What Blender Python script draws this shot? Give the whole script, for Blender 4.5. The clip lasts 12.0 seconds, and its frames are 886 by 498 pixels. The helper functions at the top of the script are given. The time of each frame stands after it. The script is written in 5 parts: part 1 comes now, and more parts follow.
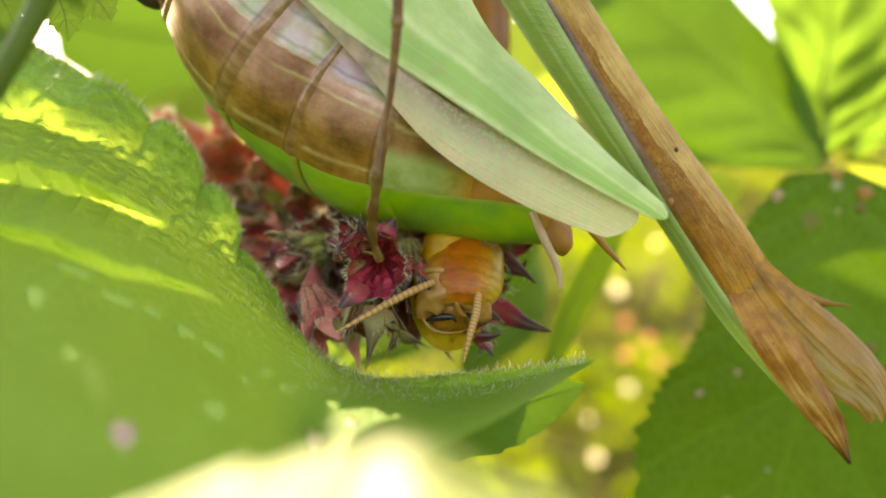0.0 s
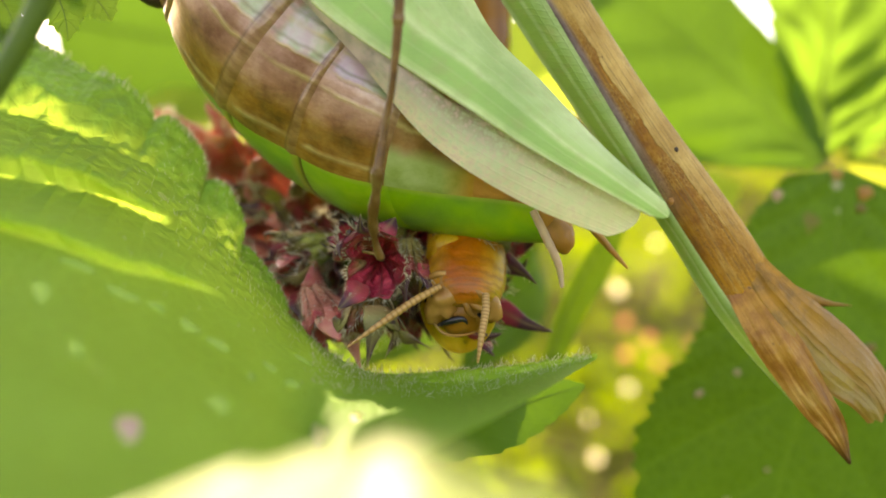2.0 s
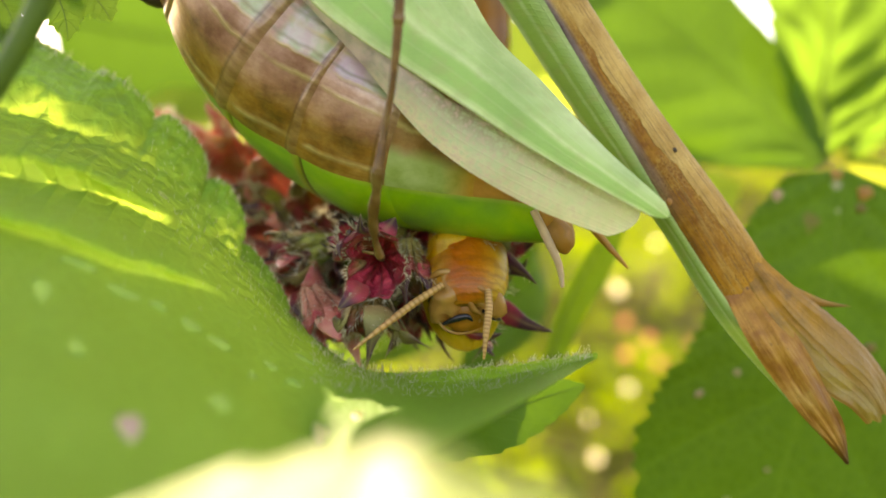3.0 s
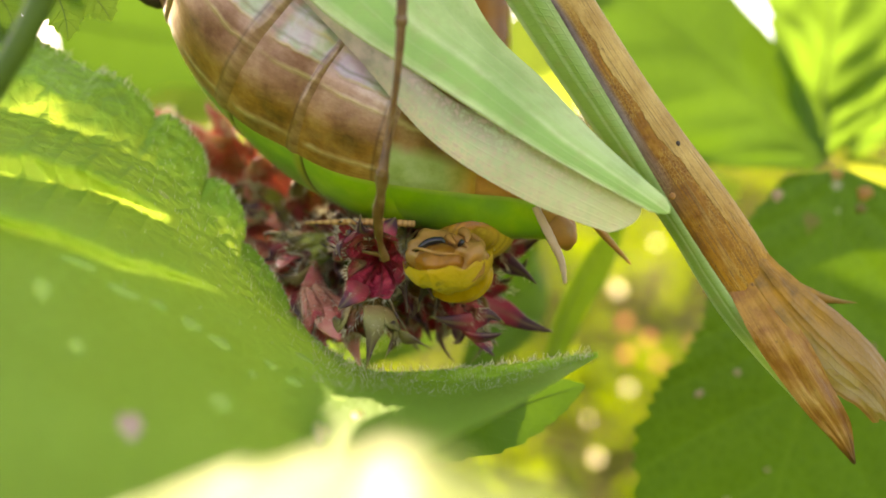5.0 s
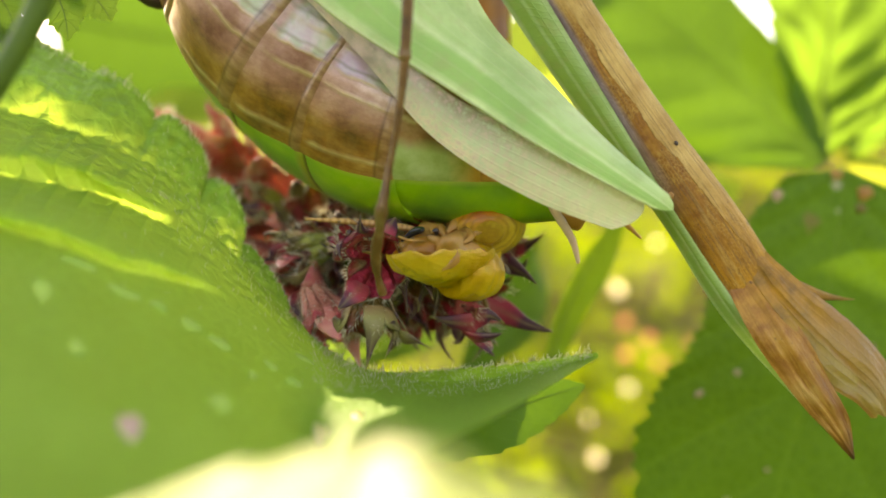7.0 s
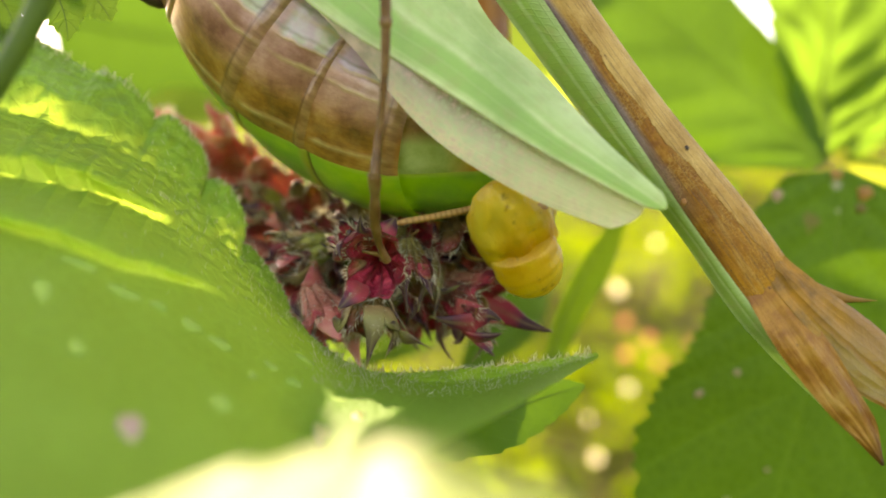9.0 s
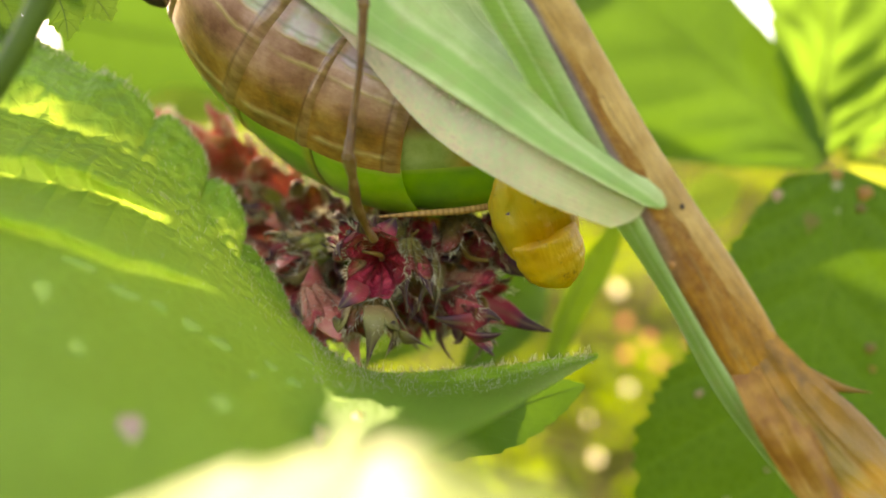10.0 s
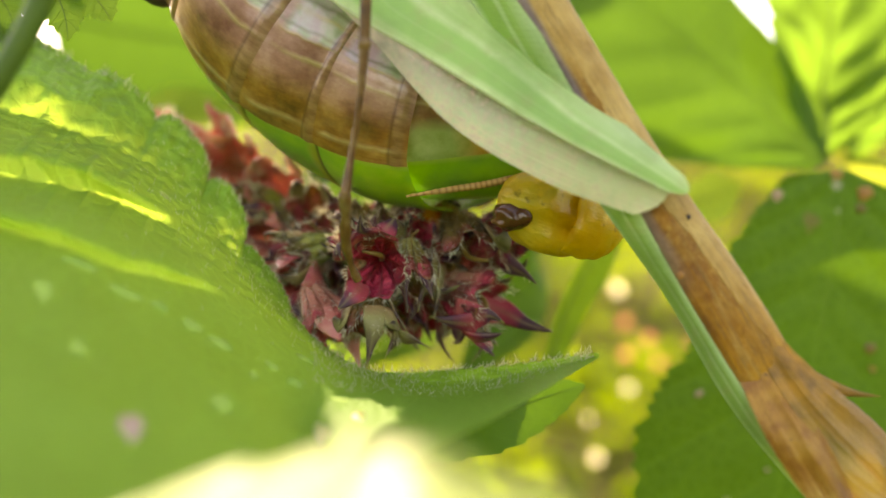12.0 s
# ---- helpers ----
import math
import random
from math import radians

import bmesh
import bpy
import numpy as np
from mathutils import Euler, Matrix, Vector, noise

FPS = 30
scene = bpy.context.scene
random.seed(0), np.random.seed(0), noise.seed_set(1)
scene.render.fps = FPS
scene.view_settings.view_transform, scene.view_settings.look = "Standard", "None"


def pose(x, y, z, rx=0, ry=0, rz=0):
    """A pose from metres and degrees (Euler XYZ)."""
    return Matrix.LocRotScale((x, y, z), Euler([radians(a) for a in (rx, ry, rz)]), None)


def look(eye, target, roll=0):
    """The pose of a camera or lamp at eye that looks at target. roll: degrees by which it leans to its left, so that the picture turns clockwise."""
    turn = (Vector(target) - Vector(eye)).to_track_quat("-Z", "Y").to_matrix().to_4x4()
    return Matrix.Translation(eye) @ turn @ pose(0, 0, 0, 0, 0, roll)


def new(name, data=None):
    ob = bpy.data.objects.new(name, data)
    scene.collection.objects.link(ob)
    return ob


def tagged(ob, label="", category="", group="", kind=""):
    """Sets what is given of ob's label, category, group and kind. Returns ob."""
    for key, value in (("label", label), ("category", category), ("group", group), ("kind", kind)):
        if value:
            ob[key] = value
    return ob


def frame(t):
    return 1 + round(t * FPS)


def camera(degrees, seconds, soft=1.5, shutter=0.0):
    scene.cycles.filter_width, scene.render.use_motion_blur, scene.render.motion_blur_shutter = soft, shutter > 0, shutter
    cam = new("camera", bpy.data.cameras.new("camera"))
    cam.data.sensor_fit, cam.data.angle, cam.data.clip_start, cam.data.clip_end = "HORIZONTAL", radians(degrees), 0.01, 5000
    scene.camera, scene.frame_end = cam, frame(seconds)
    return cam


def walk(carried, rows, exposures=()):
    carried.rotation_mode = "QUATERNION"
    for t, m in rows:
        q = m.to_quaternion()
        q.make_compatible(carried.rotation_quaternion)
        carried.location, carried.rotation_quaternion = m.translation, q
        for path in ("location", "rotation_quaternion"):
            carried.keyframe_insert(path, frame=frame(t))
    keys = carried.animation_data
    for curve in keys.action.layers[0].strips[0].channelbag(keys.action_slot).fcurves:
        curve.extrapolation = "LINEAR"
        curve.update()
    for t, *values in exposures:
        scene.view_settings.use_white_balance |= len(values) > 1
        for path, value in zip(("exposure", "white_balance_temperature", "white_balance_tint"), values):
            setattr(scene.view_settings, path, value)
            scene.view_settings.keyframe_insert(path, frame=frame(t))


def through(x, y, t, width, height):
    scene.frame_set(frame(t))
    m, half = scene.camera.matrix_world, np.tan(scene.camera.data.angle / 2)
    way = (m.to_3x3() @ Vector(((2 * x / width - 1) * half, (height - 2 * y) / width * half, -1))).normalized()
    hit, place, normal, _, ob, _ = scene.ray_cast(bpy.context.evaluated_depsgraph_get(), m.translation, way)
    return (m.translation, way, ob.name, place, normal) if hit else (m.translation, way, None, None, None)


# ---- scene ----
# A pair of mating mantises on a flowering herb, seen from very near. Lengths below are in millimetres.
MM = 0.001
Z0 = 0.16  # height of the subject above the soil, metres

cam = camera(40, 12.0, soft=1.6, shutter=0.5)
cam.data.dof.use_dof = True
cam.data.dof.focus_distance = 0.0705
cam.data.dof.aperture_fstop = 19
STAND = look((0, -0.07, Z0), (0, 0, Z0))
walk(cam, [(0.0, STAND), (12.0, STAND)], exposures=[(0.0, 2.12, 10200, 25), (12.0, 2.12, 10200, 25)])

# ---- light ----
SUN_ELEV, SUN_TURN = 36.0, -22.0  # the sun stands behind the plants, a little to the left
world = bpy.data.worlds.new("sky")
scene.world = world
world.use_nodes = True
wn = world.node_tree
sky = wn.nodes.new("ShaderNodeTexSky")
sky.sky_type = "NISHITA"
sky.sun_disc = False
sky.sun_elevation = radians(SUN_ELEV)
sky.sun_rotation = radians(SUN_TURN)
wn.nodes["Background"].inputs["Strength"].default_value = 0.15
wn.links.new(sky.outputs["Color"], wn.nodes["Background"].inputs["Color"])
sun_data = bpy.data.lights.new("sun", "SUN")
sun_data.energy = 3.6
sun_data.angle = radians(0.6)
sun_data.color = (1.0, 0.95, 0.86)
sun = new("sun", sun_data)
_e, _a = radians(SUN_ELEV), radians(SUN_TURN)
sun.matrix_world = look((math.sin(_a) * math.cos(_e), math.cos(_a) * math.cos(_e), Z0 + math.sin(_e)), (0, 0, Z0))


# ---- materials ----
class Nodes:
    """A short way to write node materials."""

    def __init__(self, name):
        self.mat = bpy.data.materials.new(name)
        self.mat.use_nodes = True
        self.tree = self.mat.node_tree
        self.tree.nodes.clear()
        self.out = self.tree.nodes.new("ShaderNodeOutputMaterial")

    def add(self, kind, props=None, **ins):
        n = self.tree.nodes.new("ShaderNode" + kind)
        for k, v in (props or {}).items():
            setattr(n, k, v)
        for k, v in ins.items():
            self.put(n, k.replace("_", " "), v)
        return n

    def put(self, n, key, v):
        sock = n.inputs[int(key)] if key.isdigit() else n.inputs[key]
        if isinstance(v, bpy.types.NodeSocket):
            self.tree.links.new(v, sock)
        else:
            if isinstance(v, tuple) and len(v) == 3 and sock.type == "RGBA":
                v = (*v, 1)
            sock.default_value = v

    def coords(self, which="Object"):
        return self.add("TexCoord").outputs[which]

    def noise(self, scale, detail=4, vec=None, rough=0.6, stretch=None):
        vec = vec or self.coords()
        if stretch:
            m = self.add("Mapping", Vector=vec)
            m.inputs["Scale"].default_value = stretch
            vec = m.outputs[0]
        return self.add("TexNoise", Vector=vec, Scale=scale, Detail=detail, Roughness=rough).outputs["Fac"]

    def ramp(self, fac, stops, smooth=False):
        n = self.add("ValToRGB")
        self.put(n, "Fac", fac)
        el = n.color_ramp.elements
        full = [(p, (*c, 1) if isinstance(c, tuple) else (c, c, c, 1)) for p, c in stops]
        el[0].position, el[0].color = full[0]
        el[1].position, el[1].color = full[-1]
        for p, c in full[1:-1]:
            el.new(p).color = c
        if smooth:
            n.color_ramp.interpolation = "EASE"
        return n.outputs["Color"]

    def mix(self, fac, a, b, blend="MIX"):
        n = self.add("Mix", {"data_type": "RGBA", "blend_type": blend})
        self.put(n, "0", fac)
        self.put(n, "6", a)
        self.put(n, "7", b)
        return n.outputs[2]

    def math(self, op, a, b=0.0, c=0.0):
        n = self.add("Math", {"operation": op})
        self.put(n, "0", a)
        self.put(n, "1", b)
        self.put(n, "2", c)
        return n.outputs[0]

    def uv(self):
        n = self.add("SeparateXYZ", Vector=self.coords("UV"))
        return n.outputs[0], n.outputs[1]

    def bump(self, height, dist, strength=1.0):
        return self.add("Bump", Height=height, Distance=dist, Strength=strength).outputs[0]

    def finish(self, shader):
        self.tree.links.new(shader, self.out.inputs["Surface"])
        return self.mat

    def near(self, x, at, half):
        """One where x is within half of at, falling to zero."""
        d = self.math("ABSOLUTE", self.math("SUBTRACT", x, at))
        return self.math("SUBTRACT", 1.0, self.math("MINIMUM", self.math("DIVIDE", d, half), 1.0))


def leaf_material(name, dark, light, veins=9.0, slant=1.1, through=0.5, gloss=0.45, spots=0.25, net=420.0, glow=None, show=0.45, blot=0.0, clump=False, quilt=0.0, mesh_show=0.22):
    """A thin green leaf: veins along u and v of its own blade, net of fine veins, freckles; light passes through it."""
    k = Nodes(name)
    u, v = k.uv()
    av = k.math("ABSOLUTE", v)
    rib = k.near(v, 0.0, 0.035)
    ph = k.math("FRACT", k.math("SUBTRACT", k.math("MULTIPLY", u, veins), k.math("MULTIPLY", av, slant)))
    side = k.math("MULTIPLY", k.near(ph, 0.5, 0.07), 0.8)
    vein = k.math("MAXIMUM", rib, side)
    cells = k.add("TexVoronoi", {"feature": "DISTANCE_TO_EDGE"}, Vector=k.coords(), Scale=net).outputs["Distance"]
    fine = k.math("SUBTRACT", 1.0, k.math("MINIMUM", k.math("MULTIPLY", cells, 9.0), 1.0))
    big = k.noise(140.0, 3)
    small = k.noise(1600.0, 3)
    base = k.mix(k.ramp(big, [(0.3, 0.0), (0.7, 1.0)]), dark, light)
    if clump:
        wide_n = k.noise(22.0, 3)
        base = k.mix(k.ramp(wide_n, [(0.42, 0.0), (0.53, 0.85)]), base, (0.21, 0.08, 0.012))
    base = k.mix(k.math("MULTIPLY", small, 0.35), base, tuple(c * 0.6 for c in dark))
    pale = tuple(min(1, c * 1.5 + o) for c, o in zip(light, (0.03, 0.03, 0.008)))
    base = k.mix(k.math("MULTIPLY", vein, show), base, pale)
    base = k.mix(k.math("MULTIPLY", fine, mesh_show), base, pale)
    dots = k.add("TexVoronoi", {"feature": "F1"}, Vector=k.coords(), Scale=330.0)
    dot = k.math("MULTIPLY", k.math("LESS_THAN", dots.outputs["Distance"], 0.16), k.math("GREATER_THAN", k.noise(170.0, 1), 0.6))
    base = k.mix(k.math("MULTIPLY", dot, spots), base, (0.55, 0.5, 0.38))
    if blot:
        far = k.add("TexVoronoi", {"feature": "F1"}, Vector=k.coords(), Scale=95.0).outputs["Distance"]
        patch = k.math("LESS_THAN", k.math("ADD", far, k.math("MULTIPLY", small, 0.12)), 0.165)
        base = k.mix(k.math("MULTIPLY", patch, blot), base, (0.24, 0.13, 0.06))
    hgt = k.math("ADD", k.math("MULTIPLY", vein, -1.4 * show), k.math("ADD", k.math("MULTIPLY", fine, -1.8 * mesh_show), k.math("MULTIPLY", small, 0.5)))
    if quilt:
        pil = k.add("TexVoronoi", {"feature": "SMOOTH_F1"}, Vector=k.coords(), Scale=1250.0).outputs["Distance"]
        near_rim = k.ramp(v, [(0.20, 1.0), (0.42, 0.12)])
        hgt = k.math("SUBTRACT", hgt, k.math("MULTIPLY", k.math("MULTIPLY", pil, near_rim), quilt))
        # shade in the hollows between pillows is put into the base colour
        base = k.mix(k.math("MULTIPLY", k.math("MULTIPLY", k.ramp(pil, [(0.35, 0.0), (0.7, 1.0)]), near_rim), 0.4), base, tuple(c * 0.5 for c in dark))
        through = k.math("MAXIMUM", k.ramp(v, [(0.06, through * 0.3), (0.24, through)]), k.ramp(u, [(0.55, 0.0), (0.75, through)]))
    nrm = k.bump(hgt, 0.00012, 0.8)
    skin = k.add("BsdfPrincipled", Base_Color=base, Roughness=gloss, Normal=nrm)
    skin.inputs["Specular IOR Level"].default_value = 0.25
    glow = glow or tuple(min(1.0, c * m) for c, m in zip(light, (2.3, 2.0, 0.9)))
    tint = k.mix(k.math("MULTIPLY", vein, show * 0.8), k.mix(k.math("MULTIPLY", big, 0.5), glow, tuple(c * 0.7 for c in glow)), tuple(c * 0.55 for c in glow))
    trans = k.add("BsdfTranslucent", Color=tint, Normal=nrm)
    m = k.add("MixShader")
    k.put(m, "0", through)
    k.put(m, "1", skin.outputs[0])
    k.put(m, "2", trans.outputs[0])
    return k.finish(m.outputs[0])


def horn_material(name, cols, scale=500.0, stretch=(1, 1, 1), gloss=0.3, coat=0.3, bump=0.00004, soft=0.0, soft_col=(1, 0.5, 0.1), fine=2600.0):
    """Insect cuticle or dry tissue: mottled colour, fine grain, waxy shine; soft lets some light through."""
    k = Nodes(name)
    a = k.noise(scale, 5, stretch=stretch)
    b = k.noise(fine, 3, stretch=stretch)
    col = k.ramp(a, [(0.25 + 0.5 * i / max(1, len(cols) - 1), c) for i, c in enumerate(cols)])
    col = k.mix(k.math("MULTIPLY", b, 0.4), col, tuple(c * 0.55 for c in cols[0]))
    nrm = k.bump(k.math("ADD", k.math("MULTIPLY", a, 0.6), b), bump, 0.8)
    s = k.add("BsdfPrincipled", Base_Color=col, Roughness=gloss, Normal=nrm)
    s.inputs["Coat Weight"].default_value = coat * 0.5
    s.inputs["Specular IOR Level"].default_value = 0.35
    s.inputs["Coat Roughness"].default_value = 0.18
    if soft <= 0:
        return k.finish(s.outputs[0])
    tr = k.add("BsdfTranslucent", Color=soft_col, Normal=nrm)
    m = k.add("MixShader")
    k.put(m, "0", soft)
    k.put(m, "1", s.outputs[0])
    k.put(m, "2", tr.outputs[0])
    return k.finish(m.outputs[0])


def tergite_material():
    """Brown back plates: fine lengthwise lines, cream ridges and a greenish pearly field towards the back."""
    k = Nodes("brown_cuticle")
    u, v = k.uv()  # u along the body, v round it from belly to back
    wav = k.math("ADD", v, k.math("MULTIPLY", k.math("SUBTRACT", k.noise(420.0, 3), 0.5), 0.025))
    mott = k.noise(330.0, 5)
    run = k.noise(1.0, 5, vec=k.coords("UV"), stretch=(3.0, 45.0, 1.0))
    mix2 = k.math("ADD", k.math("MULTIPLY", mott, 0.74), k.math("MULTIPLY", run, 0.26))
    brown = k.ramp(mix2, [(0.36, (0.10, 0.032, 0.005)), (0.5, (0.27, 0.105, 0.018)), (0.62, (0.44, 0.22, 0.055))])
    # mauve and the pearl's violet stops: the sky's sheen put into the colour
    mauve_sheen = k.ramp(mix2, [(0.36, (0.28, 0.11, 0.08)), (0.5, (0.46, 0.24, 0.20)), (0.62, (0.62, 0.40, 0.38))])
    pearl = k.ramp(k.noise(400.0, 3), [(0.35, (0.18, 0.36, 0.18)), (0.46, (0.32, 0.46, 0.34)), (0.54, (0.54, 0.50, 0.56)), (0.66, (0.54, 0.38, 0.52))])
    col = k.mix(k.ramp(wav, [(0.10, 0.0), (0.24, 1.0)]), brown, mauve_sheen)
    field = k.math("MULTIPLY", k.ramp(wav, [(0.242, 0.0), (0.252, 1.0), (0.46, 1.0), (0.50, 0.0)]), k.ramp(u, [(0.12, 0.0), (0.22, 1.0), (0.78, 1.0), (0.9, 0.0)]))
    col = k.mix(k.math("MULTIPLY", field, 0.72), col, pearl)
    lines = k.math("MAXIMUM", k.near(wav, 0.20, 0.009), k.math("MAXIMUM", k.near(wav, 0.302, 0.009), k.math("MAXIMUM", k.near(wav, 0.243, 0.006), k.near(wav, 0.045, 0.012))))
    lines = k.math("MULTIPLY", k.math("MULTIPLY", lines, k.ramp(k.noise(500.0, 2), [(0.35, 0.3), (0.6, 1.0)])), k.ramp(u, [(0.08, 0.0), (0.2, 1.0), (0.85, 1.0), (0.97, 0.3)]))
    col = k.mix(k.math("MULTIPLY", lines, 0.7), col, (0.52, 0.40, 0.17))
    shade = k.math("MAXIMUM", k.near(wav, 0.262, 0.008), k.math("MAXIMUM", k.near(wav, 0.325, 0.010), k.near(wav, 0.39, 0.012)))
    col = k.mix(k.math("MULTIPLY", shade, 0.55), col, (0.10, 0.09, 0.03))
    streak = k.noise(900.0, 3, stretch=(1.0, 1.0, 1.0))
    col = k.mix(k.math("MULTIPLY", k.ramp(streak, [(0.5, 0.0), (0.75, 1.0)]), 0.35), col, (0.33, 0.2, 0.07))
    rim = k.ramp(u, [(0.85, 0.0), (0.875, 1.0), (0.95, 1.0), (0.985, 0.2)])
    groove = k.near(u, 0.845, 0.03)
    col = k.mix(k.math("MULTIPLY", groove, 0.6), col, (0.09, 0.035, 0.012))
    col = k.mix(k.math("MULTIPLY", rim, 0.7), col, k.ramp(run, [(0.35, (0.17, 0.07, 0.025)), (0.65, (0.36, 0.20, 0.09))]))
    grain = k.noise(2500.0, 3)
    nrm = k.bump(k.math("ADD", k.math("MULTIPLY", mott, 0.8), k.math("ADD", k.math("MULTIPLY", lines, 0.6), k.math("MULTIPLY", grain, 0.4))), 0.00008, 0.8)
    s = k.add("BsdfPrincipled", Base_Color=col, Roughness=0.28, Normal=nrm)
    s.inputs["Coat Weight"].default_value = 0.5
    s.inputs["Coat Roughness"].default_value = 0.08
    return k.finish(s.outputs[0])


def dry_wing_material():
    """A withered wing: a violet-grey edge, pale tan skin peeled off a brown layer, amber towards the tip."""
    k = Nodes("dry_wing")
    u, v = k.uv()  # u along, v round
    across = k.math("COSINE", k.math("MULTIPLY", v, 2 * math.pi))
    wob = k.math("ADD", k.math("MULTIPLY", k.math("SUBTRACT", k.noise(170.0, 2), 0.5), 0.7), k.math("MULTIPLY", k.math("SUBTRACT", k.noise(900.0, 5, rough=0.75), 0.5), 0.4))
    line = k.math("MULTIPLY_ADD", k.math("MAXIMUM", k.math("SUBTRACT", u, 0.33), 0.0), -1.9, 0.2)
    peel = k.math("SUBTRACT", k.math("ADD", across, wob), k.math("MAXIMUM", line, -0.5))
    open_ = k.math("MULTIPLY", k.ramp(k.math("ADD", k.math("MULTIPLY", peel, 0.5), 0.5), [(0.5, 0.0), (0.515, 1.0)]), k.ramp(u, [(0.30, 0.0), (0.34, 1.0)]))
    fibre = k.noise(1.0, 5, vec=k.coords("UV"), stretch=(9.0, 70.0, 1.0))
    tan = k.ramp(k.noise(500.0, 5), [(0.3, (0.40, 0.22, 0.05)), (0.7, (0.64, 0.42, 0.14))])
    tan = k.mix(k.ramp(u, [(0.5, 0.0), (0.72, 0.85)]), tan, k.ramp(fibre, [(0.35, (0.38, 0.16, 0.018)), (0.65, (0.56, 0.29, 0.04))]))
    dark = k.ramp(k.noise(1300.0, 5), [(0.3, (0.19, 0.062, 0.006)), (0.55, (0.37, 0.155, 0.015)), (0.75, (0.52, 0.26, 0.04))])
    dark = k.mix(k.ramp(fibre, [(0.42, 0.0), (0.62, 0.55)]), dark, (0.27, 0.10, 0.010))
    col = k.mix(open_, tan, dark)
    lace = k.add("TexVoronoi", {"feature": "DISTANCE_TO_EDGE"}, Vector=k.coords(), Scale=4600.0).outputs["Distance"]
    thread = k.math("MULTIPLY", k.math("LESS_THAN", lace, 0.07), k.math("MULTIPLY", k.math("GREATER_THAN", k.noise(320.0, 2), 0.5), open_))
    col = k.mix(k.math("MULTIPLY", thread, 0.4), col, (0.58, 0.36, 0.09))
    gold = k.math("MULTIPLY", k.ramp(u, [(0.52, 0.0), (0.74, 0.75)]), k.ramp(k.noise(420.0, 4), [(0.35, 0.35), (0.62, 1.0)]))
    col = k.mix(gold, col, (0.56, 0.26, 0.02))
    streaks = k.ramp(k.noise(1.0, 5, vec=k.coords("UV"), stretch=(3.5, 22.0, 1.0), rough=0.7), [(0.50, 0.0), (0.64, 0.5)])
    col = k.mix(k.math("MULTIPLY", streaks, k.ramp(u, [(0.38, 0.0), (0.55, 1.0)])), col, (0.24, 0.085, 0.010))
    pale = k.ramp(k.noise(1.0, 4, vec=k.coords("UV"), stretch=(5.0, 16.0, 1.0)), [(0.55, 0.0), (0.68, 0.35)])
    col = k.mix(pale, col, (0.66, 0.46, 0.17))
    violet = k.ramp(k.noise(700.0, 4), [(0.3, (0.17, 0.12, 0.13)), (0.7, (0.34, 0.25, 0.23))])
    side = k.math("MULTIPLY", k.ramp(k.math("ADD", across, k.math("MULTIPLY", wob, 0.3)), [(0.42, 0.0), (0.62, 1.0)]), k.ramp(u, [(0.44, 1.0), (0.56, 0.0)]))
    col = k.mix(side, col, violet)
    seam = k.near(across, 0.93, 0.07)
    col = k.mix(k.math("MULTIPLY", seam, 0.7), col, (0.07, 0.04, 0.03))
    crack = k.ramp(k.noise(1.0, 4, vec=k.coords("UV"), stretch=(14.0, 120.0, 1.0)), [(0.53, 0.0), (0.61, 0.65)])
    col = k.mix(crack, col, (0.16, 0.08, 0.03))
    fleck = k.ramp(k.noise(1900.0, 3), [(0.68, 0.0), (0.74, 0.7)])
    col = k.mix(fleck, col, (0.10, 0.04, 0.012))
    grain = k.noise(2400.0, 4)
    hgt = k.math("ADD", k.math("MULTIPLY", fibre, 0.6), k.math("SUBTRACT", k.math("ADD", grain, k.math("MULTIPLY", thread, 0.8)), k.math("MULTIPLY", open_, 0.9)))
    nrm = k.bump(hgt, 0.00012, 0.9)
    s = k.add("BsdfPrincipled", Base_Color=col, Roughness=0.5, Normal=nrm)
    s.inputs["Specular IOR Level"].default_value = 0.3
    return k.finish(s.outputs[0])


def torn_material():
    """The torn brown point of a dry wing, darkest at its very end."""
    k = Nodes("torn_point")
    u, v = k.uv()
    fibre = k.noise(1.0, 5, vec=k.coords("UV"), stretch=(7.0, 14.0, 1.0))
    n1 = k.noise(900.0, 5)
    col = k.ramp(k.math("ADD", k.math("MULTIPLY", fibre, 0.6), k.math("MULTIPLY", n1, 0.4)), [(0.35, (0.26, 0.095, 0.012)), (0.5, (0.42, 0.19, 0.03)), (0.65, (0.55, 0.33, 0.08))])
    fold = k.ramp(k.math("ADD", v, k.math("MULTIPLY", k.math("SUBTRACT", n1, 0.5), 0.25)), [(0.62, 0.0), (0.78, 0.8), (0.9, 0.5), (1.0, 0.1)])
    col = k.mix(k.math("MULTIPLY", fold, k.ramp(u, [(0.25, 0.0), (0.45, 1.0)])), col, (0.20, 0.06, 0.008))
    col = k.mix(k.ramp(k.math("ADD", u, k.math("MULTIPLY", k.math("SUBTRACT", n1, 0.5), 0.2)), [(0.80, 0.0), (0.97, 0.9)]), col, (0.06, 0.02, 0.008))
    whole = k.ramp(n1, [(0.35, (0.30, 0.11, 0.010)), (0.6, (0.48, 0.22, 0.022))])
    col = k.mix(k.ramp(k.math("ADD", u, k.math("MULTIPLY", k.math("SUBTRACT", n1, 0.5), 0.4)), [(0.15, 1.0), (0.5, 0.0)]), col, whole)
    col = k.mix(k.ramp(k.noise(2000.0, 3), [(0.66, 0.0), (0.72, 0.7)]), col, (0.09, 0.035, 0.012))
    nrm = k.bump(k.math("ADD", fibre, n1), 0.00012, 0.9)
    s = k.add("BsdfPrincipled", Base_Color=col, Roughness=0.45, Normal=nrm)
    return k.finish(s.outputs[0])


